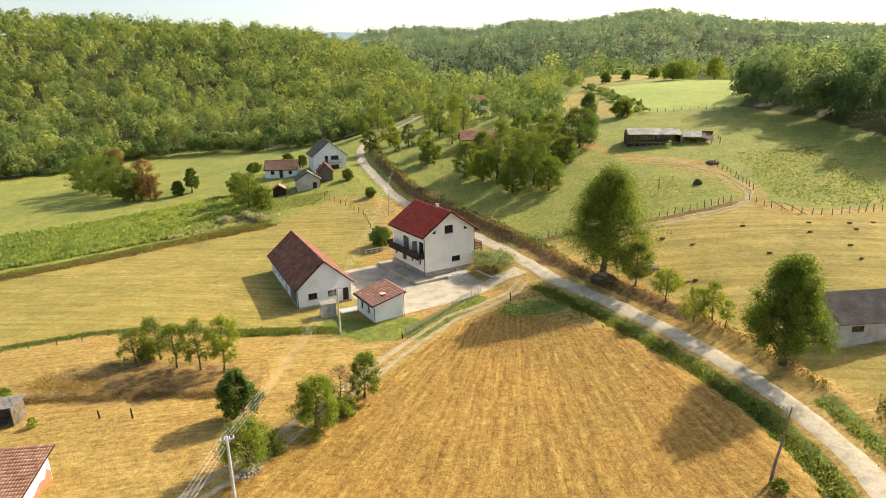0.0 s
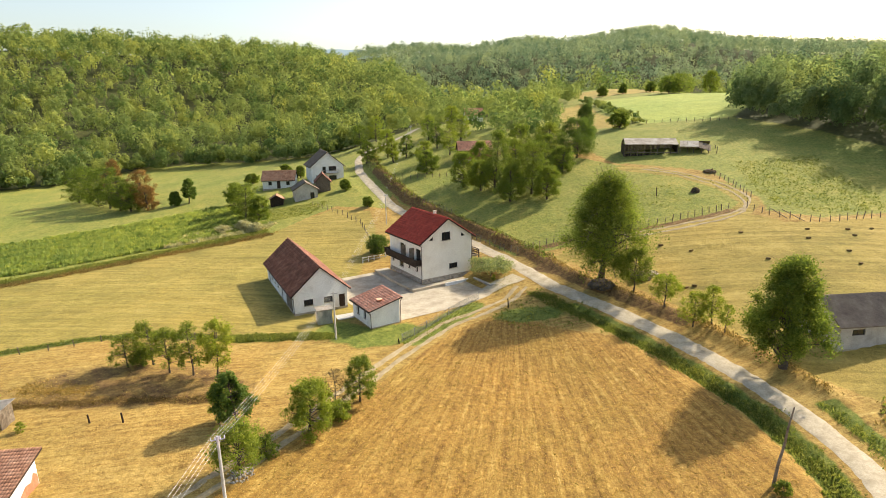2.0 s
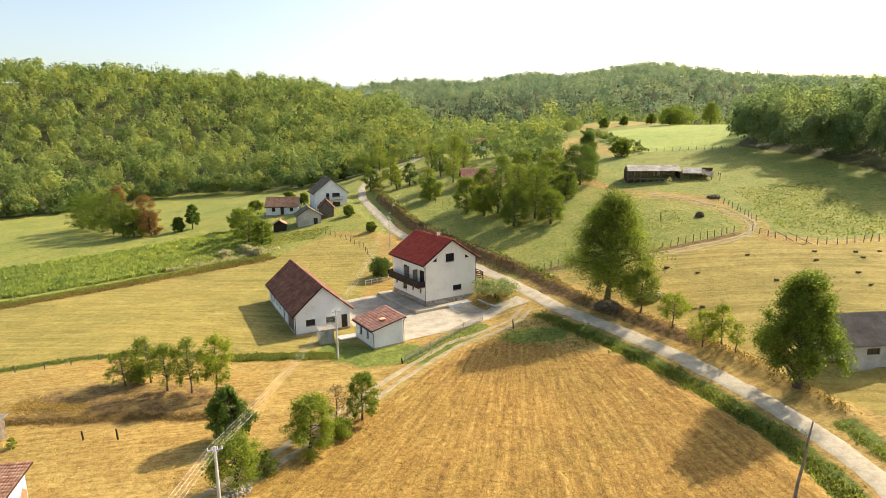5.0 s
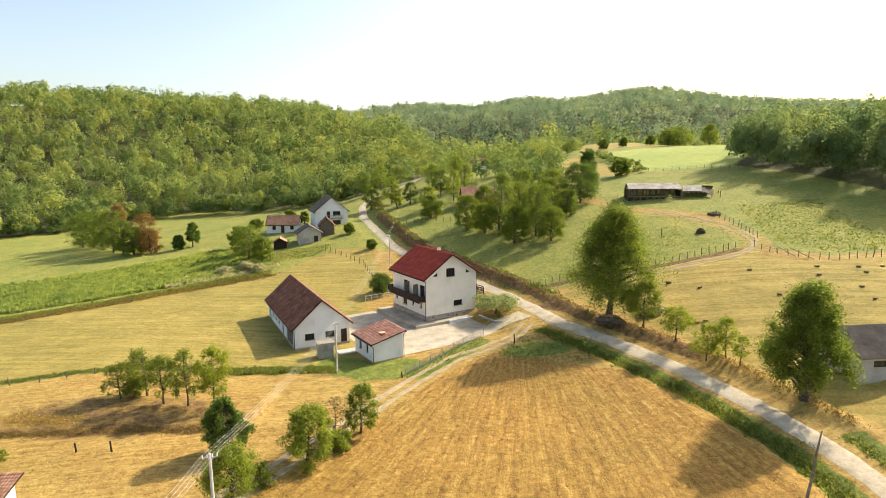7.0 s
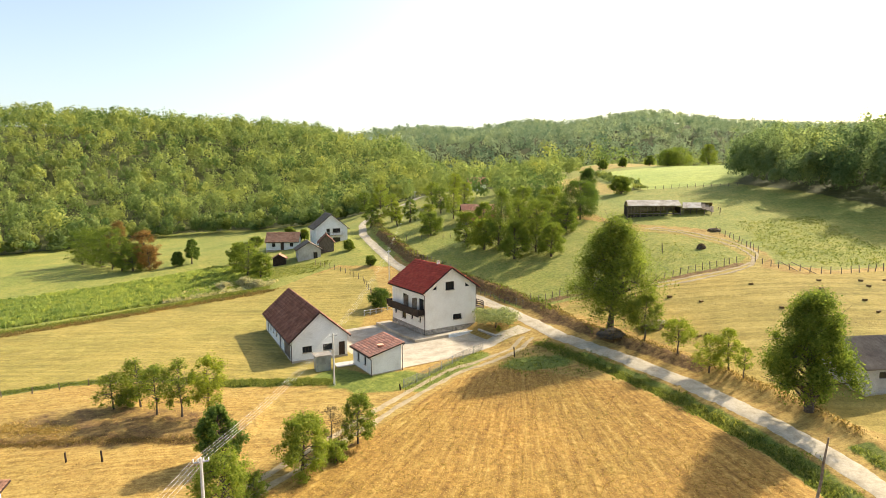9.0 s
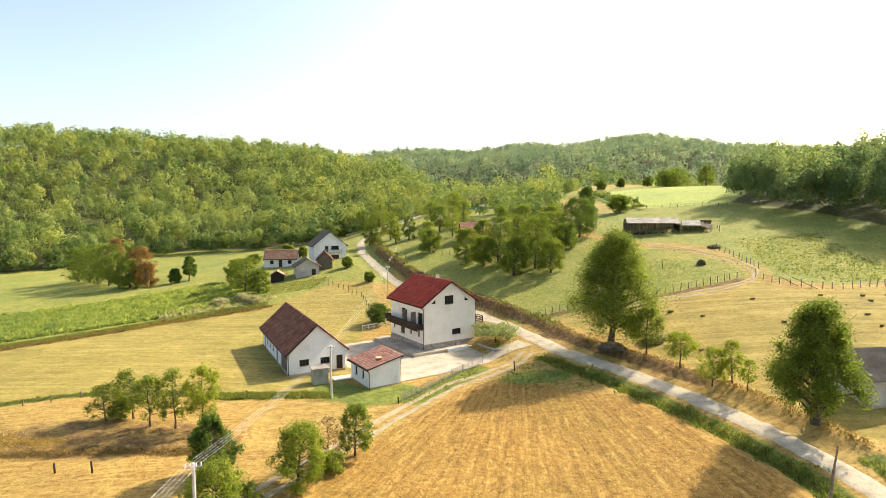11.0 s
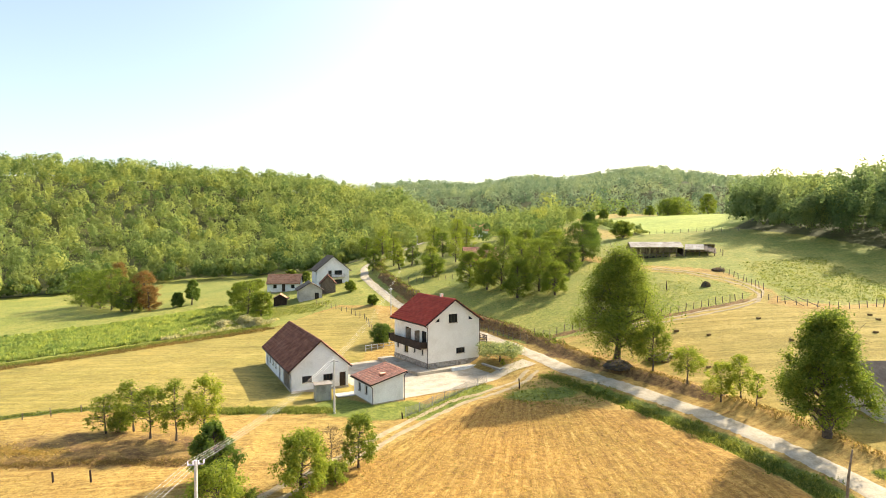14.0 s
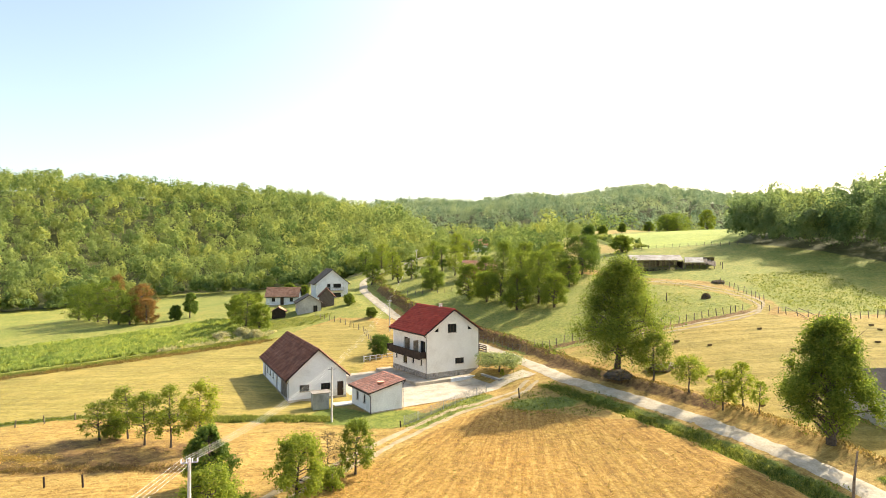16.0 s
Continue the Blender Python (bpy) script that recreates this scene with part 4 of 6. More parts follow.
        while x < size - 0.25:
            wd = min(rng.uniform(0.3, 0.6), size - x)
            z = 0.02
            for hh in rng.choice(((0.34, 0.38), (0.24, 0.26, 0.22), (0.42, 0.3))):
                b2 = box(x + 0.015, x + wd - 0.015, -0.09, -0.062, z, z + hh - 0.02, 0.012) if wall is pl else box(-0.09, -0.062, x + 0.015, x + wd - 0.015, z, z + hh - 0.02, 0.012)
                part("stone", b2, M_STONE, wall)
                z += hh
            x += wd
    gable_roof(ob, W, L, H, rise, 0.6, 0.4, M_TILE_RED, 0.5, 0.42, 5, "red metal-tile roof with dark barge boards", M_DARKWOOD, 0.03, 0.13)
    eave_gutter(ob, -0.67, -0.4, L + 0.4, H - 0.4, 0.0, ((0.1, 0.57),))
    eave_gutter(ob, W + 0.67, -0.4, L + 0.4, H - 0.4, 0.0, ((0.1, -0.57),))
    ch = part("chimney", box(W / 2 - 0.1, W / 2 + 0.3, 3.6, 4.0, H + rise - 0.3, H + rise + 0.62), M_PLASTER, ob, "plastered chimney")
    part("cap", box(W / 2 - 0.17, W / 2 + 0.37, 3.53, 4.07, H + rise + 0.62, H + rise + 0.7), M_CONCRETE, ch)
    # balcony with a closed dark parapet
    bal = part("balcony", box(-1.05, 0, 0.25, L + 0.1, 2.9, 3.05), M_CONCRETE, ob, "balcony with dark-stained timber parapet")
    for i in range(36):
        y = 0.27 + i * 0.2745
        part("board", box(-1.09, -1.05, y, y + 0.255, 2.82, 3.92), M_DARKWOOD, bal)
    for y in (0.25, L + 0.06):
        part("side_panel", box(-1.05, 0, y, y + 0.04, 2.9, 3.92), M_DARKWOOD, bal)
    part("handrail", box(-1.13, -1.0, 0.2, L + 0.15, 3.92, 3.99, 0.01), M_DARKWOOD, bal)
    for y in (2.55, 5.2):
        part("partition", box(-0.8, -0.003, y, y + 0.12, 3.05, 5.35), M_GREYWOOD, bal, "tan screen wall")
    # timber deck on the far side
    deck = part("deck", box(W, W + 2.4, 1.0, 7.0, 2.7, 2.85), M_GREYWOOD, ob, "raised timber deck with rails")
    for y in (1.1, 3.0, 5.0, 6.9):
        part("post", box(W + 2.25, W + 2.37, y - 0.06, y + 0.06, -0.4, 3.75), M_DARKWOOD, deck)
    for y in (1.1, 6.9):
        part("post", box(W + 0.05, W + 0.15, y - 0.06, y + 0.06, 2.85, 3.75), M_DARKWOOD, deck)
        for z in (3.1, 3.4, 3.7):
            part("rail", box(W + 0.15, W + 2.25, y - 0.03, y + 0.03, z, z + 0.1), M_DARKWOOD, deck)
    for z in (3.1, 3.4, 3.7):
        part("rail", box(W + 2.28, W + 2.34, 1.16, 6.84, z, z + 0.1), M_DARKWOOD, deck)
    # terrace round the two near walls
    bm = box(-2.6, W + 0.6, -1.35, -0.095, -1.0, -0.02, 0.02)
    add_box(bm, -2.6, -0.095, -0.095, L + 1.0, -1.0, -0.02)
    part("terrace", bm, M_CONCRETE, ob, "raised concrete terrace")
    part("terrace_edge", box(3.2, W + 0.9, -1.62, -1.37, -0.9, 0.03, 0.02), M_WHITE, ob, "white terrace edge")
    return ob


farmhouse()

BARN = pose(-19.4, 74.2, 0.0, 0, 0, 27.7)


def barn():
    ob = thing("barn", BARN, "long white plastered barn with brown tiled roof", "barn")
    W, L, H, rise = 7.44, 18.6, 3.05, 3.3
    front = [(1.35, 2.6, 1.2, 2.05), (4.1, 5.35, 1.2, 2.05), (6.25, 7.1, 0.05, 2.1)]
    left = [(3.2 + 2.2 * i, 4.0 + 2.2 * i, 1.2, 2.1) for i in range(3)] + [(1.0, 1.9, 0.05, 2.1), (10.2, 11.1, 0.05, 2.1), (13.2, 17.2, 0.05, 2.5)]
    gable_walls(ob, W, L, H, rise, M_WHITE, front, (), left, ((3, 4, 1.2, 2.1), (9, 10, 1.2, 2.1)))
    for x0, x1, z0, z1 in front[:2]:
        set_window(ob, pose(x0, 0, z0), x1 - x0, z1 - z0, bars=2)
    set_door(ob, pose(6.25, 0, 0.05), 0.85, 2.05, M_FRAME, label="dark brown plank door")
    for i, (x0, x1, z0, z1) in enumerate(left):
        m = pose(0, L - 0.3 - x0, z0, 0, 0, -90)
        if i < 3:
            set_window(ob, m, x1 - x0, z1 - z0)
        elif i < 5:
            set_door(ob, m, x1 - x0, z1 - z0, M_FRAME)
        else:
            set_door(ob, m, x1 - x0, z1 - z0, M_GREYWOOD, name="gate", label="weathered grey plank gate")
    for y in (3.3, 9.3):
        set_window(ob, pose(W, y, 1.2, 0, 0, 90), 1.0, 0.9)
    gable_roof(ob, W, L, H, rise, 0.45, 0.3, M_TILE_BROWN, 0.42, 0.42, 15, "weathered brown clay-tile roof", M_FRAME, 0.09, 0.07)
    eave_gutter(ob, -0.5, -0.3, L + 0.3, H - 0.36, 0.1, ((0.15, 0.44),))
    part("plinth", box(-0.05, W + 0.05, -0.05, -0.003, -0.6, 0.28), M_CONCRETE, ob)
    part("plinth", box(-0.05, -0.003, 0, L, -0.6, 0.28), M_CONCRETE, ob)
    return ob


barn()


def yard_shed():
    ob = thing("shed", HOUSE @ Matrix.Translation((-14.0, -10.5, -0.1)), "small white plastered outbuilding with orange tiled roof", "shed")
    W, L, lo, hi = 4.15, 5.4, 2.5, 3.45
    part("wall", prism([(0, 0), (W, 0), (W, hi), (0, lo)], "y", 0, 0.25), M_WHITE, ob, "rain-stained white wall")
    part("wall", prism([(0, 0), (W, 0), (W, hi), (0, lo)], "y", L - 0.25, L), M_WHITE, ob)
    holes = [(1.1, 1.7, 1.0, 2.0), (3.1, 3.7, 1.0, 2.0)]
    part("wall", panel(L - 0.5, lo, holes, 0.25), M_WHITE, ob).matrix_basis = pose(0, L - 0.25, 0, 0, 0, -90)
    for x0, x1, z0, z1 in holes:
        set_window(ob, pose(0, L - 0.25 - x0, z0, 0, 0, -90), x1 - x0, z1 - z0, bars=0)
    part("wall", panel(L - 0.5, hi, [(1.5, 2.5, 0.05, 2.1)], 0.25), M_WHITE, ob).matrix_basis = pose(W, 0.25, 0, 0, 0, 90)
    set_door(ob, pose(W, 1.75, 0.05, 0, 0, 90), 1.0, 2.05, M_FRAME)
    k = (hi - lo) / W
    e = 0.35
    roof = part("roof", prism([(-e, lo - e * k), (W + e, hi + e * k), (W + e, hi + e * k + 0.12), (-e, lo - e * k + 0.12)], "y", -0.3, L + 0.3), M_FRAME, ob, "orange clay-tile lean-to roof")
    tile_sheet(roof, (W + e, -0.3, hi + e * k + 0.13), (0, 1, 0), (-1, 0, -k), L + 0.6, math.hypot(W + 2 * e, (W + 2 * e) * k), 0.36, 0.42, M_TILE_ORANGE, seed=8, arch=0.04, lift=0.02)
    ch = part("chimney", box(1.6, 2.2, 1.0, 1.5, lo + 0.3, lo + 0.85), M_BRICK, ob, "low brick chimney")
    part("cap", box(1.5, 2.3, 0.9, 1.6, lo + 0.85, lo + 0.93), M_TILE_ORANGE, ch)
    eave_gutter(ob, -e - 0.05, -0.3, L + 0.3, lo - 0.1, 0.05, ((-0.12, 0.36),))
    eave_gutter(ob, W + e + 0.05, -0.3, L + 0.3, hi, 0.05, ((-0.12, -0.3),))
    part("plinth", box(-0.04, W + 0.04, -0.04, -0.002, -0.6, 0.2), M_CONCRETE, ob)
    part("plinth", box(-0.04, -0.002, 0, L, -0.6, 0.2), M_CONCRETE, ob)
    return ob


yard_shed()


def draped(name, frame_m, u0, u1, v0, v1, mat, label, lift, step=0.5, edge=None):
    """A flat piece laid over the ground in a frame of its own; edge(u) may bend its near side."""
    us, vs = np.linspace(u0, u1, int((u1 - u0) / step) + 1), np.linspace(0, 1, int((v1 - v0) / step) + 1)
    co = []
    for f in vs:
        for u in us:
            va = edge(u) if edge else v0
            p = frame_m @ Vector((u, va + (v1 - va) * f, 0))
            co.append((p.x, p.y, lie(p.x, p.y) + lift))
    n = len(us)
    j = (np.arange(len(vs) - 1)[:, None] * n + np.arange(n - 1)).ravel()
    me = mesh_from(name, np.array(co), np.stack([j, j + 1, j + n + 1, j + n], -1))
    me.polygons.foreach_set("use_smooth", np.ones(len(me.polygons), bool))
    me.materials.append(mat)
    return tagged(new(name, me), label, "yard", kind="structure")


draped("yard_paving", HOUSE, -9.8, 6.8, -10.0, -1.3, M_CONCRETE, "worn pale concrete yard before the house", 0.06, edge=lambda u: -10.2 + max(0, u - 1) * 0.25)
draped("yard_paving", HOUSE, -12.5, -2.6, -1.3, 11.5, M_CONCRETE, "worn pale concrete yard between house and barn", 0.06)
draped("yard_gravel", HOUSE, 6.8, 12.8, -8.5, -6.2, M_GRAVEL, "gravelled farm entrance by the road", 0.07, edge=lambda u: -8.0 - 0.1 * u)


def block_building():
    """The unfinished grey block building behind the big tree."""
    x, y = 42.6, 57.6
    ob = thing("outbuilding", pose(x, y, lie(x, y) + 0.25, 0, 0, 7), "unplastered grey block building with dark roof", "building")
    L, W, H, rise = 16.0, 6.5, 2.7, 2.2
    k = rise / (W / 2)
    long = [(1.4, 2.9, 1.5, 2.2), (7.4, 8.9, 1.5, 2.2), (12.4, 13.9, 1.5, 2.2)]
    part("wall", panel(L, H, long, 0.25), M_BLOCK, ob)
    part("wall", panel(L, H, [], 0.25), M_BLOCK, ob).matrix_basis = pose(L, W, 0, 0, 0, 180)
    end = [(2.2, 3.5, 1.5, 2.25)]
    top = [(-0.25, H), (W - 0.25, H), (W / 2 - 0.25, H + rise)]
    part("wall", panel(W - 0.5, H, end, 0.25, top), M_BLOCK, ob).matrix_basis = pose(0, W - 0.25, 0, 0, 0, -90)
    part("wall", panel(W - 0.5, H, [], 0.25, top), M_BLOCK, ob).matrix_basis = pose(L, 0.25, 0, 0, 0, 90)
    for x0, x1, z0, z1 in long:
        set_window(ob, pose(x0, 0, z0), x1 - x0, z1 - z0, bars=1, sill=False)
    set_window(ob, pose(0, W - 0.25 - 2.2, 1.5, 0, 0, -90), 1.3, 0.75, sill=False)
    e = 0.3
    zr = H + rise
    roof = part("roof", prism([(-e, H - e * k), (W / 2, zr), (W + e, H - e * k), (W + e, H - e * k + 0.1), (W / 2, zr + 0.12), (-e, H - e * k + 0.1)], "x", -0.35, L + 0.35), M_SLATE, ob, "dark grey corrugated roof")
    n = 120
    for s in (-1, 1):
        bm = bmesh.new()
        for i in range(n):
            xx = -0.3 + i * (L + 0.6) / n
            add_rod(bm, (xx, W / 2, zr + 0.13), (xx, W / 2 + s * (W / 2 + e), H - e * k + 0.11), 0.02, None, 5)
        tagged(part("corrugation", bm, M_SLATE, roof), kind="stuff")
    # dark discs on the closed wall stand in for shade inside small holes
    for i in range(9):
        part("hole_disc", rod((1.0 + i * 1.75, -0.02, H - 0.12 - 0.12 * (i % 2)), (1.0 + i * 1.75, 0.02, H - 0.12 - 0.12 * (i % 2)), 0.09), M_DARKWOOD, ob)
    part("footing", box(-0.08, L + 0.08, -0.08, W + 0.08, -1.6, 0.0), M_CONCRETE, ob)
    return ob


block_building()


def corner_house():
    """Low house with a tiled lean-to roof at the garden's edge."""
    ob = thing("cottage", pose(-30.4, 39.6, lie(-30.4, 39.6), 0, 0, 8), "small white cottage with bare brick patches and tiled roof", "house")
    L, D, hi, lo = 9.0, 6.5, 2.6, 1.3
    k = (hi - lo) / D
    part("wall", prism([(0, 0), (0, hi), (-D, lo), (-D, 0)], "x", -0.25, 0), M_WHITE, ob, "white wall with flaking plaster")
    part("wall", prism([(0, 0), (0, hi), (-D, lo), (-D, 0)], "x", -L, -L + 0.25), M_WHITE, ob)
    part("wall", box(-L + 0.25, -0.25, -0.25, 0, 0, hi), M_WHITE, ob)
    part("wall", box(-L + 0.25, -0.25, -D, -D + 0.25, 0, lo), M_WHITE, ob)
    part("bare_brick", prism([(-0.05, 0), (-0.05, 0.9), (-0.5, 1.3), (-0.9, 0.75), (-1.6, 0.9), (-2.4, 0.5), (-3.4, 0.4), (-3.6, 0)], "x", 0.0, 0.012), M_BRICK, ob, "bare orange brick where plaster fell off")
    e = 0.45
    roof = part("roof", prism([(e, hi + e * k), (-D - e, lo - e * k), (-D - e, lo - e * k + 0.14), (e, hi + e * k + 0.14)], "x", -L - 0.3, 0.45), M_FRAME, ob, "weathered orange clay-tile roof")
    tile_sheet(roof, (-L - 0.3, e, hi + e * k + 0.15), (1, 0, 0), (0, -1, -k), L + 0.75, math.hypot(D + 2 * e, (D + 2 * e) * k), 0.23, 0.34, M_TILE_OLD, seed=12, arch=0.05)
    return ob


corner_house()


def plank_hut(x, y, turn, w, d, h, label, roof_mat, wall_mat, open_front=True):
    """A little plank hut with a sheet roof."""
    ob = thing("hut", pose(x, y, lie(x, y) - 0.03, 0, 0, turn), label, "hut")
    for sx in (0, 1):
        n = int(d / 0.2)
        for i in range(n):
            part("plank", box((w - 0.04) * sx, 0.04 + (w - 0.04) * sx, i * d / n, (i + 0.93) * d / n, 0, h), wall_mat, ob)
    for sy in ((1,) if open_front else (0, 1)):
        n = int(w / 0.2)
        for i in range(n):
            part("plank", box(0.04 + i * (w - 0.08) / n, 0.04 + (i + 0.93) * (w - 0.08) / n, (d - 0.04) * sy, 0.04 + (d - 0.04) * sy, 0, h), wall_mat, ob)
    part("floor_board", box(0.04, w - 0.04, 0.04, d - 0.04, 0, 0.05), wall_mat, ob)
    rf = part("roof", prism([(-0.25, h - 0.02), (w + 0.25, h + 0.22), (w + 0.25, h + 0.26), (-0.25, h + 0.02)], "y", -0.25, d + 0.25), roof_mat, ob)
    bm = bmesh.new()
    for i in range(int(d / 0.22) + 2):
        yy = -0.22 + i * 0.22
        add_rod(bm, (-0.25, yy, h + 0.025), (w + 0.25, yy, h + 0.265), 0.03, None, 6)
    tagged(part("corrugation", bm, roof_mat, rf), kind="stuff")
    return ob


plank_hut(-41.2, 46.3, 8, 2.6, 2.0, 1.9, "grey plank hut with metal roof and open front", M_ZINC, M_GREYWOOD)


def small_gable(x, y, turn, W, L, H, rise, wall, tile, label, name="shed", wins=(), eave=0.4, lift=0.0, tw=0.3):
    ob = thing(name, pose(x, y, lie(x, y) + lift, 0, 0, turn), label, "house" if name == "house" else "shed")
    front = [w for w in wins if w[4] == "f"]
    left = [w for w in wins if w[4] == "l"]
    gable_walls(ob, W, L, H, rise, wall, [w[:4] for w in front], (), [w[:4] for w in left], (), 0.2)
    for w in front:
        set_window(ob, pose(w[0], 0, w[2]), w[1] - w[0], w[3] - w[2], 0.08)
    for w in left:
        set_window(ob, pose(0, L - 0.2 - w[0], w[2], 0, 0, -90), w[1] - w[0], w[3] - w[2], 0.08)
    gable_roof(ob, W, L, H, rise, eave, 0.3, tile, tw, 0.42, int(x * 7 + 900), "", M_FRAME)
    part("footing", box(-0.05, W + 0.05, -0.05, L + 0.05, -1.5, 0.0), M_CONCRETE, ob)
    return ob


fh = small_gable(-35.6, 157.9, 22, 8.8, 10.0, 4.6, 3.6, M_WHITE, M_SLATE, "white two-storey gabled house with grey roof", "house",
                 ((3.0, 3.9, 2.6, 4.4, "f"), (4.7, 6.8, 3.2, 4.4, "f"), (4.7, 6.8, 0.7, 1.9, "f"), (1.2, 2.2, 0.1, 2.1, "f")), 0.6, 0.3, 0.6)
bal = part("balcony", box(2.6, 7.4, -0.9, -0.003, 2.45, 2.58), M_CONCRETE, fh, "small front balcony")
for i in range(12):
    part("baluster", box(2.65 + i * 0.42, 2.7 + i * 0.42, -0.88, -0.84, 2.58, 3.4), M_METAL, bal)
part("handrail", box(2.6, 7.4, -0.9, -0.82, 3.4, 3.46), M_METAL, bal)
cot = small_gable(-49.8, 163.0, -84, 5.6, 8.6, 2.4, 2.0, M_WHITE, M_TILE_OLD, "low whitewashed cottage with old orange roof", "house", (), 0.5, 0.2)
for y in (1.6, 6.4):
    set_window(cot, pose(5.604, y, 0.9, 0, 0, 90), 0.9, 1.0, -0.03, sill=False)
set_door(cot, pose(5.604, 3.9, 0.02, 0, 0, 90), 0.9, 2.0, M_FRAME, -0.04)
small_gable(-36.3, 141.5, 20, 5.6, 5.5, 2.9, 1.7, M_BLOCK, M_SLATE, "small grey shed with grey sheet roof", "shed", ((3.8, 4.8, 0.1, 2.1, "f"),), 0.5, 0.1, 0.5)
small_gable(-32.3, 147.5, 14, 3.7, 4.6, 2.8, 1.9, M_GREYWOOD, M_TILE_BROWN, "narrow brown plank shed with tiled roof", "shed", (), 0.4, 0.1)
small_gable(-41.8, 139.2, 12, 3.0, 2.6, 1.8, 0.9, M_DARKWOOD, M_TILE_OLD, "tiny dark plank shed with rusty roof", "shed", (), 0.4, 0.0)
small_gable(4.2, 163.0, -84, 5.4, 9.0, 2.6, 1.9, M_BRICK, M_TILE_ORANGE, "orange-roofed brick house half hidden by trees", "house", (), 0.5, 0.3)
small_gable(8.0, 225.0, -84, 6.0, 6.5, 2.7, 2.2, M_WHITE, M_TILE_ORANGE, "far white house with orange roof", "house", (), 0.5, 0.3)


def cattle_shed():
    """A long open-fronted shed under patched metal sheets, its far end half collapsed."""
    ax, ay, bx, by = 43.8, 139.5, 56.5, 131.0
    turn = math.degrees(math.atan2(by - ay, bx - ax))
    L = math.hypot(bx - ax, by - ay)
    z = min(lie(ax, ay), lie(bx, by)) + 0.1
    ob = thing("cattle_shed", pose(ax, ay, z, 0, 0, turn + 25) @ Matrix.Diagonal((1.0, 1.0, 1.2, 1.0)), "long timber cattle shed with patched rusty metal roof", "shed")
    L = 12.0
    for x in np.arange(0, L + 0.1, 1.5):
        for y, hh in ((0, 2.6), (5.5, 2.6)):
            part("post", rod((x, y, -0.6), (x + 0.04, y, hh), 0.09, 0.08), M_GREYWOOD, ob)
    for i in range(40):
        x = i * L / 40
        part("plank", box(x, x + 0.27, 5.5, 5.54, -0.4, 2.5 - 0.1 * (i % 3)), M_GREYWOOD, ob)
    for xe in (0, L):
        for i in range(18):
            y = i * 5.5 / 18
            part("plank", box(xe - 0.02, xe + 0.02, y, y + 0.28, -0.4, 2.2 + 0.1 * (i % 3)), M_DARKWOOD, ob)
    part("rail", box(0, L, -0.05, 0.05, 0.9, 1.05), M_GREYWOOD, ob)
    # dark front planks; much of the row stands in for the shaded interior
    for i in range(34):
        part("plank", box(i * L / 34, i * L / 34 + 0.31, 0.1, 0.14, -0.9, 0.5 + 0.08 * (i % 4)), M_DARKWOOD, ob)
    rng = random.Random(7)
    for i in range(10):
        x = i * 1.2
        r = part("roof_sheet", prism([(-0.7, 2.5), (2.9, 3.5), (2.9, 3.54), (-0.7, 2.54)], "x", x - 0.03, x + 1.25), M_ZINC, ob)
        r.matrix_basis = pose(0, rng.uniform(-0.1, 0.1), rng.uniform(0, 0.05))
        part("roof_sheet", prism([(2.9, 3.5), (6.2, 2.4), (6.2, 2.44), (2.9, 3.54)], "x", x - 0.03, x + 1.25), M_ZINC, ob)
    low = thing("cattle_shed", pose(ax, ay, z, 0, 0, turn + 25) @ Matrix.Translation((L + 0.6, 0.6, -0.25)) @ pose(0, 0, 0, 0, 0, -12) @ Matrix.Diagonal((1, 1, 1.3, 1)), "collapsing timber shed with grey board roof", "shed")
    for x in np.arange(0, 8.1, 1.6):
        for y, hh in ((0, 2.2), (4.5, 2.2)):
            part("post", rod((x, y, -0.8), (x + rng.uniform(-0.2, 0.2), y, hh), 0.09, 0.08), M_GREYWOOD, low)
    for i in range(8):
        r = part("roof_sheet", prism([(-0.6, 2.1), (2.3, 3.0), (2.3, 3.05), (-0.6, 2.15)], "x", i * 0.82, i * 0.82 + 0.8), M_ZINC if i < 5 else M_GREYWOOD, low)
        r.matrix_basis = pose(0, 0, -0.08 * max(0, i - 4), 0, 1.2 * max(0, i - 4), 0)
        part("roof_sheet", prism([(2.3, 3.0), (5.0, 2.1), (5.0, 2.15), (2.3, 3.05)], "x", i * 0.82, i * 0.82 + 0.8), M_GREYWOOD, low)
    for i in range(24):
        part("plank", box(i * 0.28, i * 0.28 + 0.25, 4.5, 4.54, -0.6, 2.0), M_GREYWOOD, low)
    for i in range(14):
        a = (rng.uniform(5.5, 10.5), rng.uniform(-1.5, 3), rng.uniform(-0.4, 0.5))
        b = (a[0] + rng.uniform(-1.6, 1.6), a[1] + rng.uniform(-1, 1), a[2] + rng.uniform(0, 1.3))
        part("fallen_board", rod(a, b, 0.07, 0.05, 5), M_GREYWOOD, low)
    for i in range(12):
        part("fallen_board", prism([(0, 0.05 * i - 0.5), (3.4, 0.05 * i - 0.4), (3.4, 0.05 * i - 0.34), (0, 0.05 * i - 0.44)], "y", 0.2 * i, 0.2 * i + 0.24), M_GREYWOOD, low).matrix_basis = pose(7.4, 0.2, 0.4, 0, 14, rng.uniform(-8, 8))
    return ob


cattle_shed()


# ---- trees of the garden, the road and the orchard ----
TAN = "slender fruit tree with light green crown in dry grass"
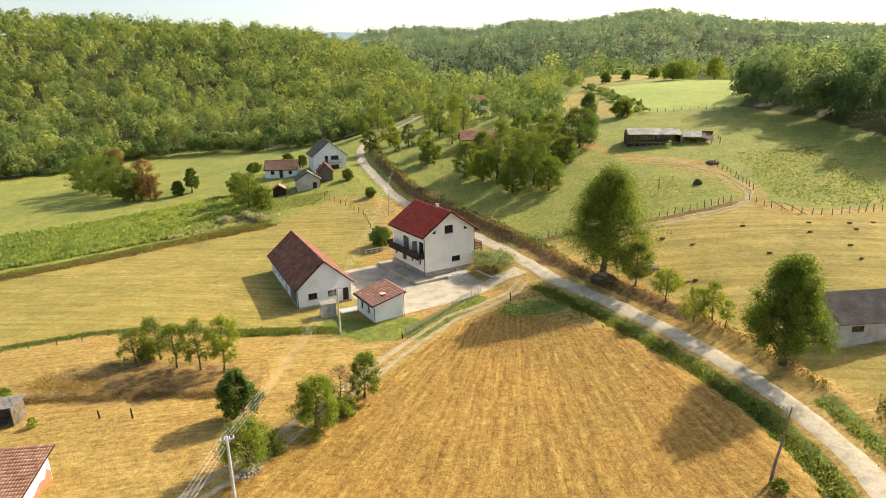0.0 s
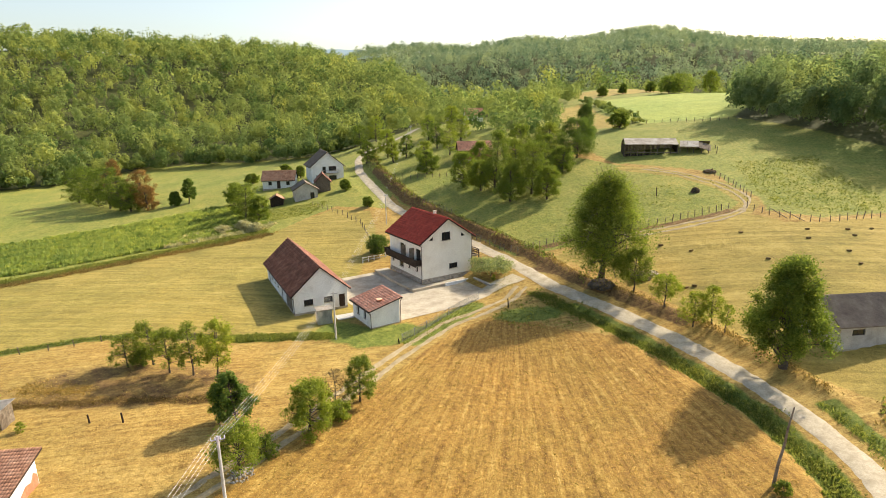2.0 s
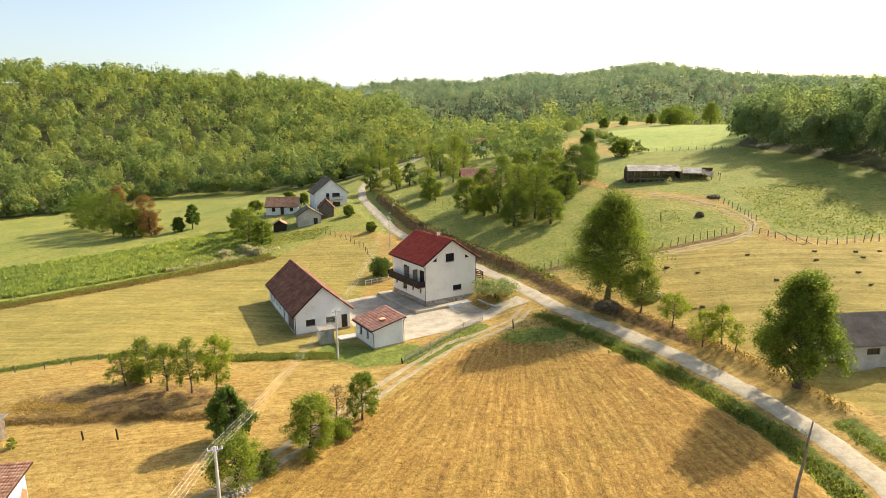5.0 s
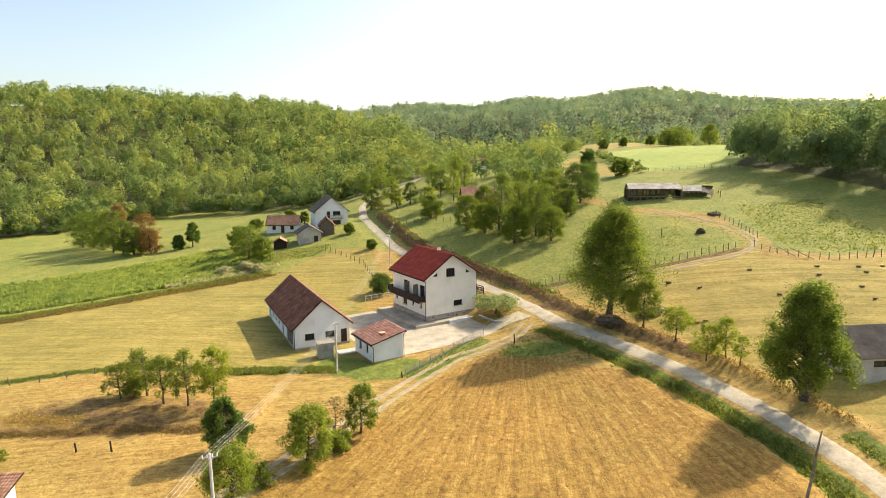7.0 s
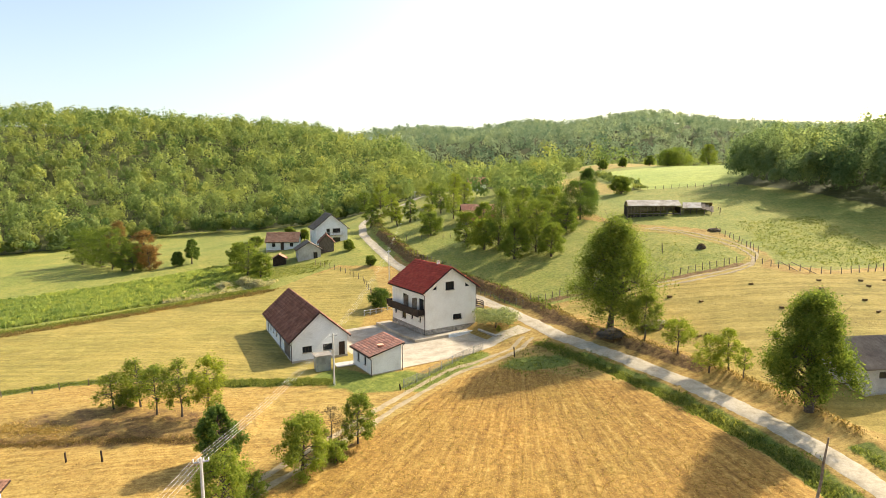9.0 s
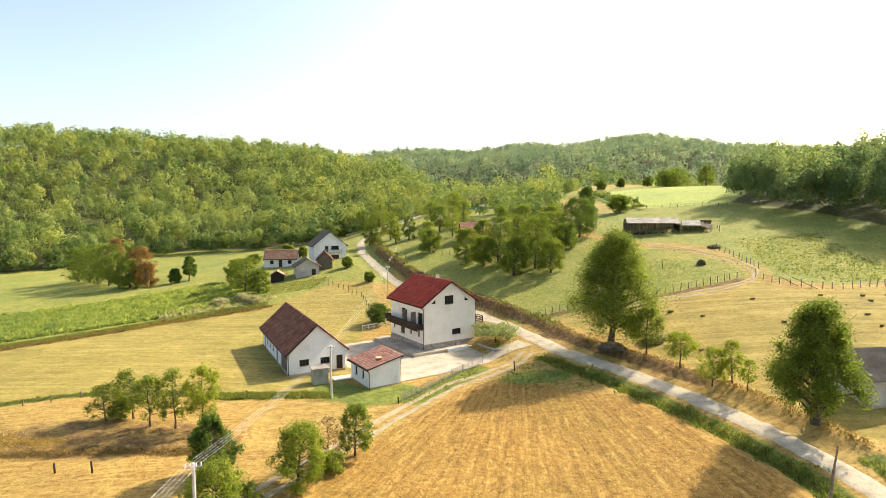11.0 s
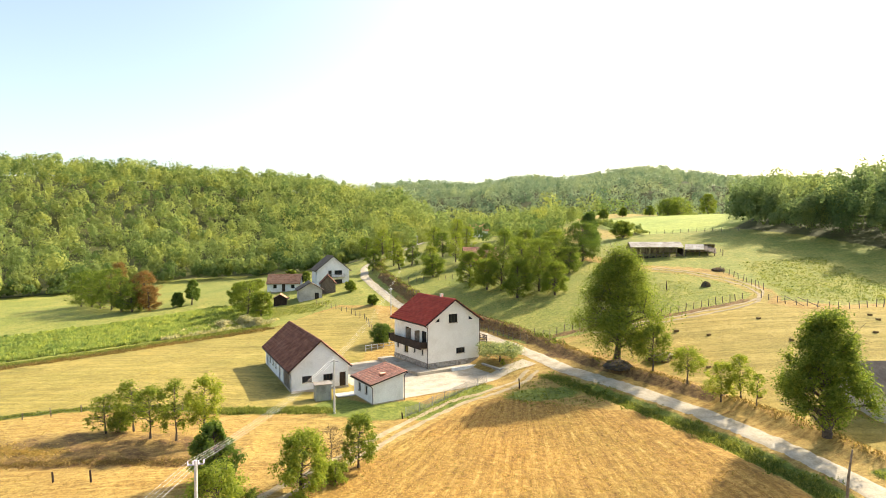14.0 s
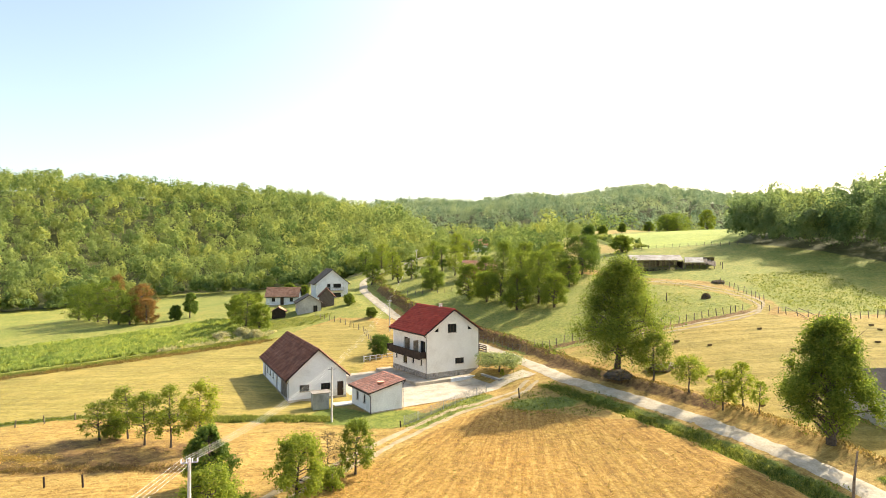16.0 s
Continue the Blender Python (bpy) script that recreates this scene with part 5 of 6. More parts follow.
for i, (x, y, hh, r, n) in enumerate(((-33.6, 58.5, 4.2, 1.9, 1000), (-31.2, 59.2, 5.5, 2.1, 2200), (-28.4, 57.1, 5.4, 1.8, 1700), (-25.7, 56.7, 6.3, 1.8, 2000), (-23.0, 56.3, 6.9, 1.9, 3000))):
    tree(x, y, hh, r, 40 + i, M_LEAF_LIGHT if i == 4 else M_LEAF, TAN if i != 4 else "bright green fruit tree in dry grass", n * 0.8, 0.18, 0.2, 0.09, 0.3 if i != 4 else 0.12, group="fruit trees in the garden", tone=0.72, full=True)
tree(-32.4, 59.1, 2.0, 1.4, 46, M_LEAF, "low dense green bush under the fruit trees", 1000, 0.18, 0.1, 0.06, name="bush", full=True)
tree(-18.0, 48.0, 5.4, 2.2, 47, M_LEAF_DARK, "dark green leafy fig-like tree beside the track", 3600, 0.24, 0.05, 0.12, 0.26, tone=0.6, full="spire")
tree(-19.7, 48.0, 4.4, 0.9, 48, M_LEAF_LIGHT, "thin bright green sapling by the dark tree", 900, 0.18, 0.1, 0.06, full=True)
tree(-15.2, 40.7, 5.1, 2.2, 49, M_LEAF_LIGHT, "round green willow-like tree by the pole", 3200, 0.17, 0.2, 0.14, 0.16, tone=0.5, full=True)
tree(-13.9, 43.3, 2.0, 1.3, 45, M_LEAF, "sparse grey-green bush beside the track", 800, 0.16, 0.08, 0.05, 0.2, name="bush", full=True, tone=0.6)
tree(-11.1, 46.9, 5.2, 2.2, 50, M_LEAF_LIGHT, "round light green tree at the field's edge", 4400, 0.18, 0.08, 0.13, 0.06, tone=0.6, full=True)
tree(-8.7, 48.9, 1.9, 1.2, 51, M_LEAF_LIGHT, "low light green bush at the field's edge", 1000, 0.17, 0.08, 0.05, name="bush", full=True)
tree(-9.5, 51.0, 4.4, 1.6, 52, M_LEAF_DRY, "leafless grey thorn bush beside the track", 900, 0.09, 0.06, 0.07, name="bush", full=True)
tree(-7.4, 52.4, 5.0, 1.8, 53, M_LEAF, "upright thin-leaved green tree by the track", 2500, 0.17, 0.12, 0.09, 0.2, tone=0.72, full=True)
tree(23.7, 81.2, 16.8, 8.0, 154, M_LEAF, "tall old walnut tree with open crown at the roadside", 22000, 0.23, 0.13, 0.42, 0.29, tone=0.6, full="cone")
tree(26.8, 76.1, 6.8, 2.4, 55, M_LEAF, "young round-crowned tree on the bank", 2600, 0.2, 0.28, 0.11, 0.08, tone=0.7, full=True)
tree(28.9, 70.1, 4.6, 2.0, 56, M_LEAF_LIGHT, "small roadside tree with bright leaves", 1500, 0.19, 0.3, 0.1, 0.15, tone=0.55, full=True)
tree(30.6, 65.4, 4.7, 1.9, 57, M_LEAF_LIGHT, "yellow-green shrubby tree on the bank", 1400, 0.18, 0.12, 0.08, 0.2, tone=0.65, full=True)
tree(32.5, 64.8, 5.4, 1.5, 58, M_LEAF_LIGHT, "yellow-green shrubby tree on the bank", 1100, 0.18, 0.15, 0.08, 0.2, tone=0.65, full=True)
tree(33.1, 62.6, 3.8, 1.3, 59, M_LEAF_LIGHT, "thin half-bare sapling on the bank", 420, 0.17, 0.25, 0.07, 0.2)
tree(35.6, 55.2, 12.2, 4.6, 60, M_LEAF, "large full-crowned walnut tree beside the road", 19000, 0.21, 0.02, 0.34, 0.12, tone=0.5, full="spire")
ORCHARD = ((12.0, 128.1, 14.5, 4.6), (19.5, 123.1, 12.0, 4.3), (5.3, 135.0, 9.0, 3.5), (-3.8, 151.4, 6.5, 3.4), (14.7, 121.0, 8.5, 3.6), (9.1, 131.0, 7.5, 3.2), (28.0, 133.4, 6.8, 3.2), (16.5, 131.5, 11, 4.0), (22.0, 118.5, 7.5, 3.0), (38.1, 155.8, 11.5, 3.6), (33.5, 144.1, 10.5, 5.4), (28.4, 155.2, 8, 4.2), (24.5, 139.0, 9, 3.6), (20.5, 150.0, 10, 3.4), (10.0, 141.5, 9.0, 3.0))
for i, (x, y, hh, r) in enumerate(ORCHARD):
    tree(x, y, hh, r, 70 + i, M_LEAF_DARK if i in (9, 10) else M_LEAF, "dark dense-crowned tree above the pasture" if i in (9, 10) else "old orchard tree with spreading green crown", 6500 if i in (9, 10) else 4200, 0.25, 0.05, 0.2, 0.06 if i in (9, 10) else 0.16, group="orchard trees", tone=0.45 + 0.3 * (i % 3) / 2, full="spire" if i in (0, 9) else "broad")
for i, (x, y, hh, r) in enumerate(((-22.9, 176.0, 7.2, 2.6), (-16.7, 178.6, 9.5, 3.0), (-14.2, 170.3, 8, 2.2), (-10.8, 174.2, 7.4, 2.2), (2.3, 169.2, 9.5, 3.2), (-5.0, 160, 7.5, 2.6), (-1.5, 180, 8.5, 2.8), (-4.5, 192, 8.5, 2.8), (6.0, 184, 9, 3.0), (-29.0, 206, 9, 3.2), (-24.0, 211, 10, 3.4), (3.0, 200, 9, 3.0))):
    tree(x, y, hh, r, 90 + i, M_LEAF_LIGHT if i % 3 else M_LEAF, "roadside orchard tree with green crown", 2300, 0.25, 0.1, 0.18, 0.2, group="orchard trees", tone=0.4 + 0.1 * (i % 3), full="broad")
tree(-11.2, 101.5, 3.6, 2.4, 101, M_LEAF_DARK, "round dark green bush behind the house", 3000, 0.2, 0.03, 0.1, name="bush", full="broad")
for i, (x, y, hh, r) in enumerate(((-45.0, 130.5, 9.0, 3.7), (-41.2, 128.0, 6.5, 2.8), (-48.5, 136.0, 7.5, 3.0), (-53, 145, 6, 2.4), (-45.8, 168.8, 5.2, 1.9), (-41.7, 169.3, 3.8, 1.5), (-16.9, 131.0, 2.4, 1.3), (-24.5, 147.0, 3.0, 1.5), (-57, 172, 3.0, 2.2))):
    tree(x, y, hh, r, 105 + i, M_LEAF, "apple tree beside the far cottage", 1900, 0.30, 0.1, 0.16, 0.14, tone=0.6, group="trees by the cottage", full="broad")
tree(-67.8, 152.7, 7.0, 2.5, 110, M_LEAF_DARK, "dark upright tree beyond the corn", 1900, 0.36, 0.15, 0.16)
tree(-70.9, 151.1, 4.0, 2.4, 111, M_LEAF_DARK, "dark rounded bush beyond the corn", 1500, 0.36, 0.05, 0.12, name="bush")
for i, (x, y, hh, r, m_) in enumerate(((-104.5, 168.5, 12, 4.8, M_LEAF), (-98, 162, 11.5, 4.6, M_LEAF), (-91.3, 156, 12.5, 4.6, M_LEAF), (-86, 151.5, 10, 4.4, M_LEAF), (-82, 149.5, 8.0, 4.0, M_LEAF), (-80.5, 152.5, 11.0, 4.0, M_LEAF_RUST), (-92.5, 161, 14.0, 3.2, M_LEAF_RUST), (-77.5, 149.5, 7.0, 3.0, M_LEAF_RUST), (-110, 172, 11, 4.6, M_LEAF))):
    tree(x, y, hh, r, 115 + i, m_, "rust-coloured dying willow in a thicket" if m_ is M_LEAF_RUST else "grey-green willow in a thicket", 3000, 0.27, 0.02, 0.18, 0.14, group="thicket beyond the corn", tone=0.45, full="broad")
tree(-43, 123.5, 1.8, 2.6, 125, M_WEED_PALE, "pale flowering heap of weeds at the field corner", 1500, 0.28, 0.02, 0.06, name="bush")
tree(-40, 121.8, 1.6, 2.2, 126, M_WEED_PALE, "pale flowering heap of weeds at the field corner", 1200, 0.28, 0.02, 0.06, name="bush")
tree(-47, 121.5, 1.5, 2.4, 127, M_WEED_PALE, "pale flowering heap of weeds at the field corner", 1200, 0.28, 0.02, 0.06, name="bush")
for i, (x, y, hh, r) in enumerate(((52.7, 174.7, 5.5, 3.5), (115, 257, 10, 4), (106, 268, 9, 6.5), (100, 264, 8, 5), (76, 284, 5, 2.6), (86, 286, 5, 2.4), (100, 288, 5, 2.6), (112, 290, 5, 2.4), (62, 300, 6, 3), (120, 310, 9, 5))):
    tree(x, y, hh, r, 130 + i, M_LEAF, "broad green tree at the far meadow", 1700, 0.42, 0.05, 0.2, 0.1, group="trees by the far meadow", tone=0.55, full="broad")
tree(-36.8, 46.5, 1.2, 0.6, 140, M_LEAF_LIGHT, "tiny green sapling in dry grass", 160, 0.14, 0.1, 0.03)
tree(26.4, 38.6, 1.3, 0.9, 142, M_LEAF, "small bush at the crooked pole's foot", 500, 0.15, 0.05, 0.04, name="bush", tone=0.6)
tree(-41.5, 49.5, 2.6, 1.3, 141, M_LEAF_LIGHT, "green bush behind the plank hut", 900, 0.17, 0.1, 0.05, name="bush")

valley = scatter([(-24, 240), (-4, 205), (8, 190), (20, 165), (34, 162), (36, 182), (40, 215), (48, 252), (62, 262), (64, 335), (-12, 340), (-30, 320)], 8.6, 61, extra=lambda x, y: (line_dist(ROAD, x, y) > 6) & (np.hypot((x - 10) / 0.7, y - 212) > 12) & (np.hypot(x - 18, y - 290) > 12) & (np.hypot(x - 14, y - 258) > 11) & (np.hypot(x - 9, y - 157) > 8))
woodland("valley_trees", "scattered orchard trees and thickets along the valley road", valley, rng0.uniform(7, 12, len(valley)), rng0.uniform(2.4, 4.4, len(valley)), 420, 0.34, 62, M_FOREST, 0.28)
field_hedge = np.array([(60 - 0.6 * math.sin(k) + (2 if k > 20 else 0), 178 + 2.1 * k) for k in range(40)]) + edge_rng.normal(0, 0.8, (40, 2))
woodland("field_hedge", "low bushy hedge beside the far meadow", field_hedge, edge_rng.uniform(1.2, 3.2, 40), edge_rng.uniform(1.0, 2.0, 40), 200, 0.25, 63, M_FOREST)


# ---- undergrowth, corn and grass ----
def tufts(name, label, places, size, seed, mat, upright=0.8, each=6, spread_=0.35, tall=1.0):
    """Grass or weeds: a few blades to each place, standing on the ground."""
    rng = np.random.default_rng(seed)
    n = len(places)
    zs = np.array([lie(x, y) for x, y in places])
    ti = np.repeat(np.arange(n), each)
    k = len(ti)
    d = rng.standard_normal((k, 3))
    d[:, 2] *= 1 - upright
    d /= np.linalg.norm(d, axis=1)[:, None]
    up = rng.standard_normal((k, 3)) * (1.05 - 0.6 * upright)
    up[:, 2] = np.abs(up[:, 2]) * 0.3 + 1.2 * upright
    up -= (up * d).sum(1)[:, None] * d
    sz = size * rng.uniform(0.55, 1.4, n)[ti] * rng.uniform(0.7, 1.2, k)
    c = np.stack([places[ti, 0], places[ti, 1], zs[ti]], -1) + rng.normal(0, spread_, (k, 3)) * (1, 1, 0)
    c[:, 2] += sz * tall * (0.1 + 0.8 * upright)
    co, q, tn = cards(c, sz * tall, d, rng, np.clip(rng.normal(0.5, 0.22, n)[ti], 0, 1), 0.32, up)
    return tagged(new(name, leaf_mesh(name, co, q, tn, mat)), label, "vegetation", kind="stuff")


def along(line, spacing, width, seed, lo=0.0, hi=1e9):
    rng = np.random.default_rng(seed)
    pts = np.array(line, float)
    seg = np.r_[0, np.cumsum(np.hypot(*np.diff(pts, axis=0).T))]
    s = rng.uniform(max(0, lo), min(hi, seg[-1]), int((min(hi, seg[-1]) - max(0, lo)) / spacing))
    p = np.stack([np.interp(s, seg, pts[:, 0]), np.interp(s, seg, pts[:, 1])], -1)
    return p + rng.normal(0, width / 2, p.shape)


def beside(line, off):
    pts = np.array(line, float)
    d = np.gradient(pts, axis=0)
    n = np.stack([d[:, 1], -d[:, 0]], -1) / np.linalg.norm(d, axis=1)[:, None]
    return [tuple(p) for p in pts + n * off]


LOWER = ROAD[1:9]
UPPER = ROAD[9:18]
tufts("verge_weeds", "lush green weeds along the road ditch", along(beside(LOWER, -3.2), 0.045, 1.1, 71), 0.14, 71, M_GRASS, 0.6, 14, 0.35, 1.1)
tufts("verge_weeds", "green weeds on the road's far verge", along(beside(ROAD[1:5], 2.7), 0.08, 0.8, 72), 0.15, 72, M_GRASS, 0.6, 8, 0.3)
tufts("bank_brush", "dry brown brush on the roadside bank", along(beside(ROAD[4:10], 4.6), 0.09, 0.9, 73), 0.14, 73, M_BRUSH, 0.7, 6, 0.35)
tufts("bank_brush", "brown brambles on the cut bank behind the house", along(beside(UPPER, 4.4), 0.09, 1.3, 74), 0.17, 74, M_LEAF_DRY, 0.6, 6, 0.4)
tufts("verge_weeds", "green bushes on the cut bank", along(beside(UPPER, 5.2), 0.35, 1.2, 75), 0.3, 75, M_GRASS, 0.5, 8, 0.5)
HEDGE = [(-60, 60), (-44.5, 66.6), (-36, 68), (-24.2, 66.6)]
tufts("hedge_grass", "rough green grass strip below the mown field", along(HEDGE, 0.05, 0.5, 76), 0.13, 76, M_GRASS, 0.6, 9, 0.3)
tufts("hedge_grass", "tall green nettles along the barn plot", along([(-26, 66.3), (-13.2, 67.8)], 0.010, 0.6, 77), 0.16, 77, M_GRASS, 0.6, 9, 0.3, 1.2)
tufts("hedge_grass", "green grass margin between corn and mown field", along([(-120, 75), (-75, 96.5), (-53, 111), (-37, 120.5)], 0.04, 1.6, 78), 0.17, 78, M_GRASS, 0.6, 9, 0.5, 1.2)
tufts("hedge_grass", "dry golden grass margin below the corn", along([(-120, 73), (-75, 94.3), (-53, 108.9), (-36, 118.3)], 0.03, 1.4, 79), 0.14, 79, M_BRUSH, 0.6, 9, 0.4, 1.2)
# partly ditch grass, partly greenery put where the walnut shades the stubble
ditch_p = scatter([(6, 74.5), (12, 79), (20, 76), (23, 70), (18, 68.5), (10, 70.5)], 0.35, 80)
tufts("ditch_shade_grass", "green ditch grass by the crossing, also put where the walnut's shadow falls", ditch_p[::6], 0.16, 80, M_GRASS, 0.5, 5, 0.3)
tufts("garden_weeds", "weeds in the meadow above the pasture fence", scatter([(30, 103), (46, 106), (46, 116), (30, 118)], 1.1, 82), 0.18, 82, M_GRASS, 0.4, 5, 0.5)
tufts("garden_weeds", "leafy green weeds in the sloping field", scatter([(58, 100), (64, 95), (78, 96), (82, 130), (64, 128), (60, 112)], 0.9, 83), 0.2, 83, M_GRASS, 0.4, 5, 0.5)
tufts("garden_weeds", "green kitchen garden by the far cottage", scatter([(-44, 126), (-30, 130), (-27, 139), (-42, 137)], 0.55, 84), 0.17, 84, M_GRASS, 0.5, 5, 0.3)
tufts("pale_weeds", "pale flowering weeds between corn and mown field", scatter([(-56, 113), (-38, 121.5), (-36.5, 126), (-44, 127.5), (-56, 120)], 0.6, 96), 0.2, 96, M_WEED_PALE, 0.5, 14, 0.35, 1.8)
cornp = scatter(CORN, 0.72, 85, 0.2)
cornp = cornp[cornp[:, 0] > -125]
tufts("corn", "tall rows of green maize with pale tassels", cornp, 0.17, 85, M_CORN, 0.62, 16, 0.3, 2.6)
roadside = [(37.8, 36), (52, 34), (52, 48), (43, 50), (39.5, 46)]
tufts("verge_weeds", "tall green weeds below the block building", scatter(roadside, 0.5, 90), 0.24, 90, M_GRASS, 0.6, 9, 0.35, 1.2)
tufts("verge_weeds", "dry seeding weeds below the block building", scatter(roadside, 0.9, 91), 0.22, 91, M_BRUSH, 0.6, 9, 0.4, 1.3)
tufts("hay_windrow", "ragged ridge of dry brown grass across the garden", along([(-53, 50.2), (-40, 51.0), (-30, 51.8), (-19, 52.4)], 0.03, 0.5, 92), 0.09, 92, M_BRUSH, 0.4, 8, 0.35)
tufts("hay_windrow", "pale raked hay heaped in the garden", along([(-42, 54.0), (-35, 53.2)], 0.02, 1.3, 93), 0.09, 93, M_STRAW, 0.3, 8, 0.4, 1.2)
tufts("verge_weeds", "green grass between the yard fence and the track", scatter([(-4.6, 65.5), (-2, 66.5), (6.5, 78.8), (5.5, 80.2), (-4.6, 67.5)], 0.4, 94), 0.1, 94, M_GRASS, 0.4, 6, 0.3)
tufts("verge_weeds", "sunlit grass by the farm entrance", scatter([(8.5, 81.5), (12.5, 85), (12, 88.5), (9.5, 90.5)], 0.5, 95), 0.1, 95, M_GRASS, 0.4, 6, 0.3)
stub_p = scatter([(8, 74), (-5, 58), (-22, 28), (-6, 22), (28, 24), (28.5, 42), (25, 56), (15, 69)], 0.42, 86)
tufts("stubble", "cut straw lying on the golden field", stub_p, 0.085, 86, M_STRAW, 0.06, 4, 0.25)
dry_p = scatter([(-58, 58), (-44, 65), (-24, 65), (-6, 66), (-4, 61), (-9, 51), (-24, 27), (-52, 30)], 0.5, 87)
tufts("dry_grass", "dry trampled grass of the garden", dry_p[::2], 0.07, 87, M_STRAW, 0.1, 4, 0.35)
past_p = scatter(PASTURE, 0.8, 88)
tufts("pasture_grass", "grazed green grass tussocks", past_p, 0.11, 88, M_GRASS, 0.3, 3, 0.4)


# ---- fences ----
def wire_fence(line, label, step=1.6, high=1.15, wires=3, r=0.075, seed=3, name="fence"):
    rng = random.Random(seed)
    x0, y0 = line[0]
    ob = thing(name, Matrix.Translation((x0, y0, lie(x0, y0))), label, "fence")
    base = Vector((x0, y0, lie(x0, y0)))
    pts = np.array(line, float)
    seg = np.r_[0, np.cumsum(np.hypot(*np.diff(pts, axis=0).T))]
    tops = []
    bm = rod((0, 0, -0.35), (0, 0, high), r, r * 0.8, 6)
    me = bpy.data.meshes.new("post")
    bm.to_mesh(me)
    bm.free()
    me.materials.append(M_GREYWOOD)
    for s in np.arange(0, seg[-1] + 0.01, step):
        x, y = np.interp(s, seg, pts[:, 0]) + rng.uniform(-0.1, 0.1), np.interp(s, seg, pts[:, 1]) + rng.uniform(-0.1, 0.1)
        p = Vector((x, y, lie(x, y))) - base
        tilt = pose(0, 0, 0, rng.uniform(-7, 7), rng.uniform(-7, 7), rng.uniform(0, 360))
        shared("post", me, ob, Matrix.Translation(p) @ tilt @ Matrix.Diagonal((1, 1, rng.uniform(0.85, 1.12), 1)))
        tops.append(p)
    for w in range(wires):
        bm = bmesh.new()
        for a, b in zip(tops, tops[1:]):
            add_rod(bm, a + Vector((0, 0, high * (0.35 + 0.28 * w))), b + Vector((0, 0, high * (0.35 + 0.28 * w))), 0.006, None, 4)
        part("wire", bm, M_MESH, ob)
    return ob


F1 = [(50.5, 100.0), (46, 98.6), (39.3, 97.6), (34.7, 97.6), (27, 98.2), (19.2, 97.6), (13.5, 95.6), (11.0, 97.5), (6.8, 104), (2.6, 111)]
wire_fence(F1, "old pasture fence of leaning wooden posts", 1.35)
wire_fence([(53.4, 99.5), (55.0, 95.5), (58.7, 91.6), (63.3, 91.0), (70.6, 92.4), (80, 94)], "old hayfield fence of leaning wooden posts", 1.5, seed=5)
wire_fence([(56.5, 104.5), (57.0, 113.3), (56.0, 121)], "field fence of wooden posts", 1.6, seed=6)
wire_fence([(53, 184), (62, 176), (74, 171), (84, 165)], "distant meadow fence of wooden posts", 2.2, seed=7, wires=2)
wire_fence([(-30.8, 136.7), (-22.4, 127.5), (-17.0, 120), (-12.9, 107), (-12.6, 103)], "thin wire fence round the garden plot", 2.2, seed=8, wires=2)
wire_fence([(-8.5, 133.5), (-3, 124), (2.5, 115)], "pasture fence above the cut bank", 1.6, seed=9)
wire_fence([(-12, 150), (-4, 148), (4, 145)], "orchard fence of wooden posts", 2.0, seed=10, wires=2)
wire_fence([(-54, 60.8), (-40, 66.4), (-26, 66.6)], "low garden fence of old posts in grass", 2.8, 0.9, 2, seed=11)
# leaning rails at the gateway
for i, ((ax, ay), (bx, by)) in enumerate((((55.0, 95.6), (56.9, 93.4)), ((56.3, 94.2), (58.8, 91.6)))):
    za, zb = lie(ax, ay), lie(bx, by)
    ob = thing("loose_rail", Matrix.Translation((ax, ay, za)), "weathered pole leaning on the gateway fence", "rail")
    part("pole", rod((0, 0, 1.25), (bx - ax, by - ay, zb - za + 0.03), 0.05), M_GREYWOOD, ob)


def mesh_fence():
    """Low wire-mesh fence between yard and track."""
    a, b = Vector((-4.3, 66.6, 0)), Vector((5.8, 80.4, 0))
    n = 7
    ob = thing("yard_fence", Matrix.Translation((a.x, a.y, lie(a.x, a.y))), "low grey wire-mesh fence with metal posts", "fence")
    base = Vector((a.x, a.y, lie(a.x, a.y)))
    ps = [Vector((*(a.lerp(b, i / n)).xy, 0)) for i in range(n + 1)]
    ps = [Vector((p.x, p.y, lie(p.x, p.y))) - base for p in ps]
    for p in ps:
        part("post", rod(p - Vector((0, 0, 0.2)), p + Vector((0, 0, 1.15)), 0.035), M_METAL, ob)
    for p, q in zip(ps, ps[1:]):
        bm = bmesh.new()
        for z in (0.08, 1.05):
            add_rod(bm, p + Vector((0, 0, z)), q + Vector((0, 0, z)), 0.011, None, 4)
        for i in range(1, 44):
            m_ = p.lerp(q, i / 44)
            add_rod(bm, m_ + Vector((0, 0, 0.08)), m_ + Vector((0, 0, 1.05)), 0.006, None, 3)
        for z in (0.24, 0.4, 0.56, 0.72, 0.88):
            add_rod(bm, p + Vector((0, 0, z)), q + Vector((0, 0, z)), 0.005, None, 3)
        part("mesh_panel", bm, M_MESH, ob)
    p = ps[-1]
    return ob


mesh_fence()
for x, y, hh in ((-28.4, 47.9, 1.0), (-31.5, 47.9, 0.85), (9.8, 76.6, 1.3), (41.7, 110.7, 1.7), (-4.6, 66.0, 0.7)):
    ob = thing("post", Matrix.Translation((x, y, lie(x, y) - 0.2)), "weathered wooden stump of a fence post", "post", "old posts")
    part("stake", rod((0, 0, 0), (-0.1, 0.03, hh + 0.2), 0.09, 0.07), M_DARKWOOD, ob)


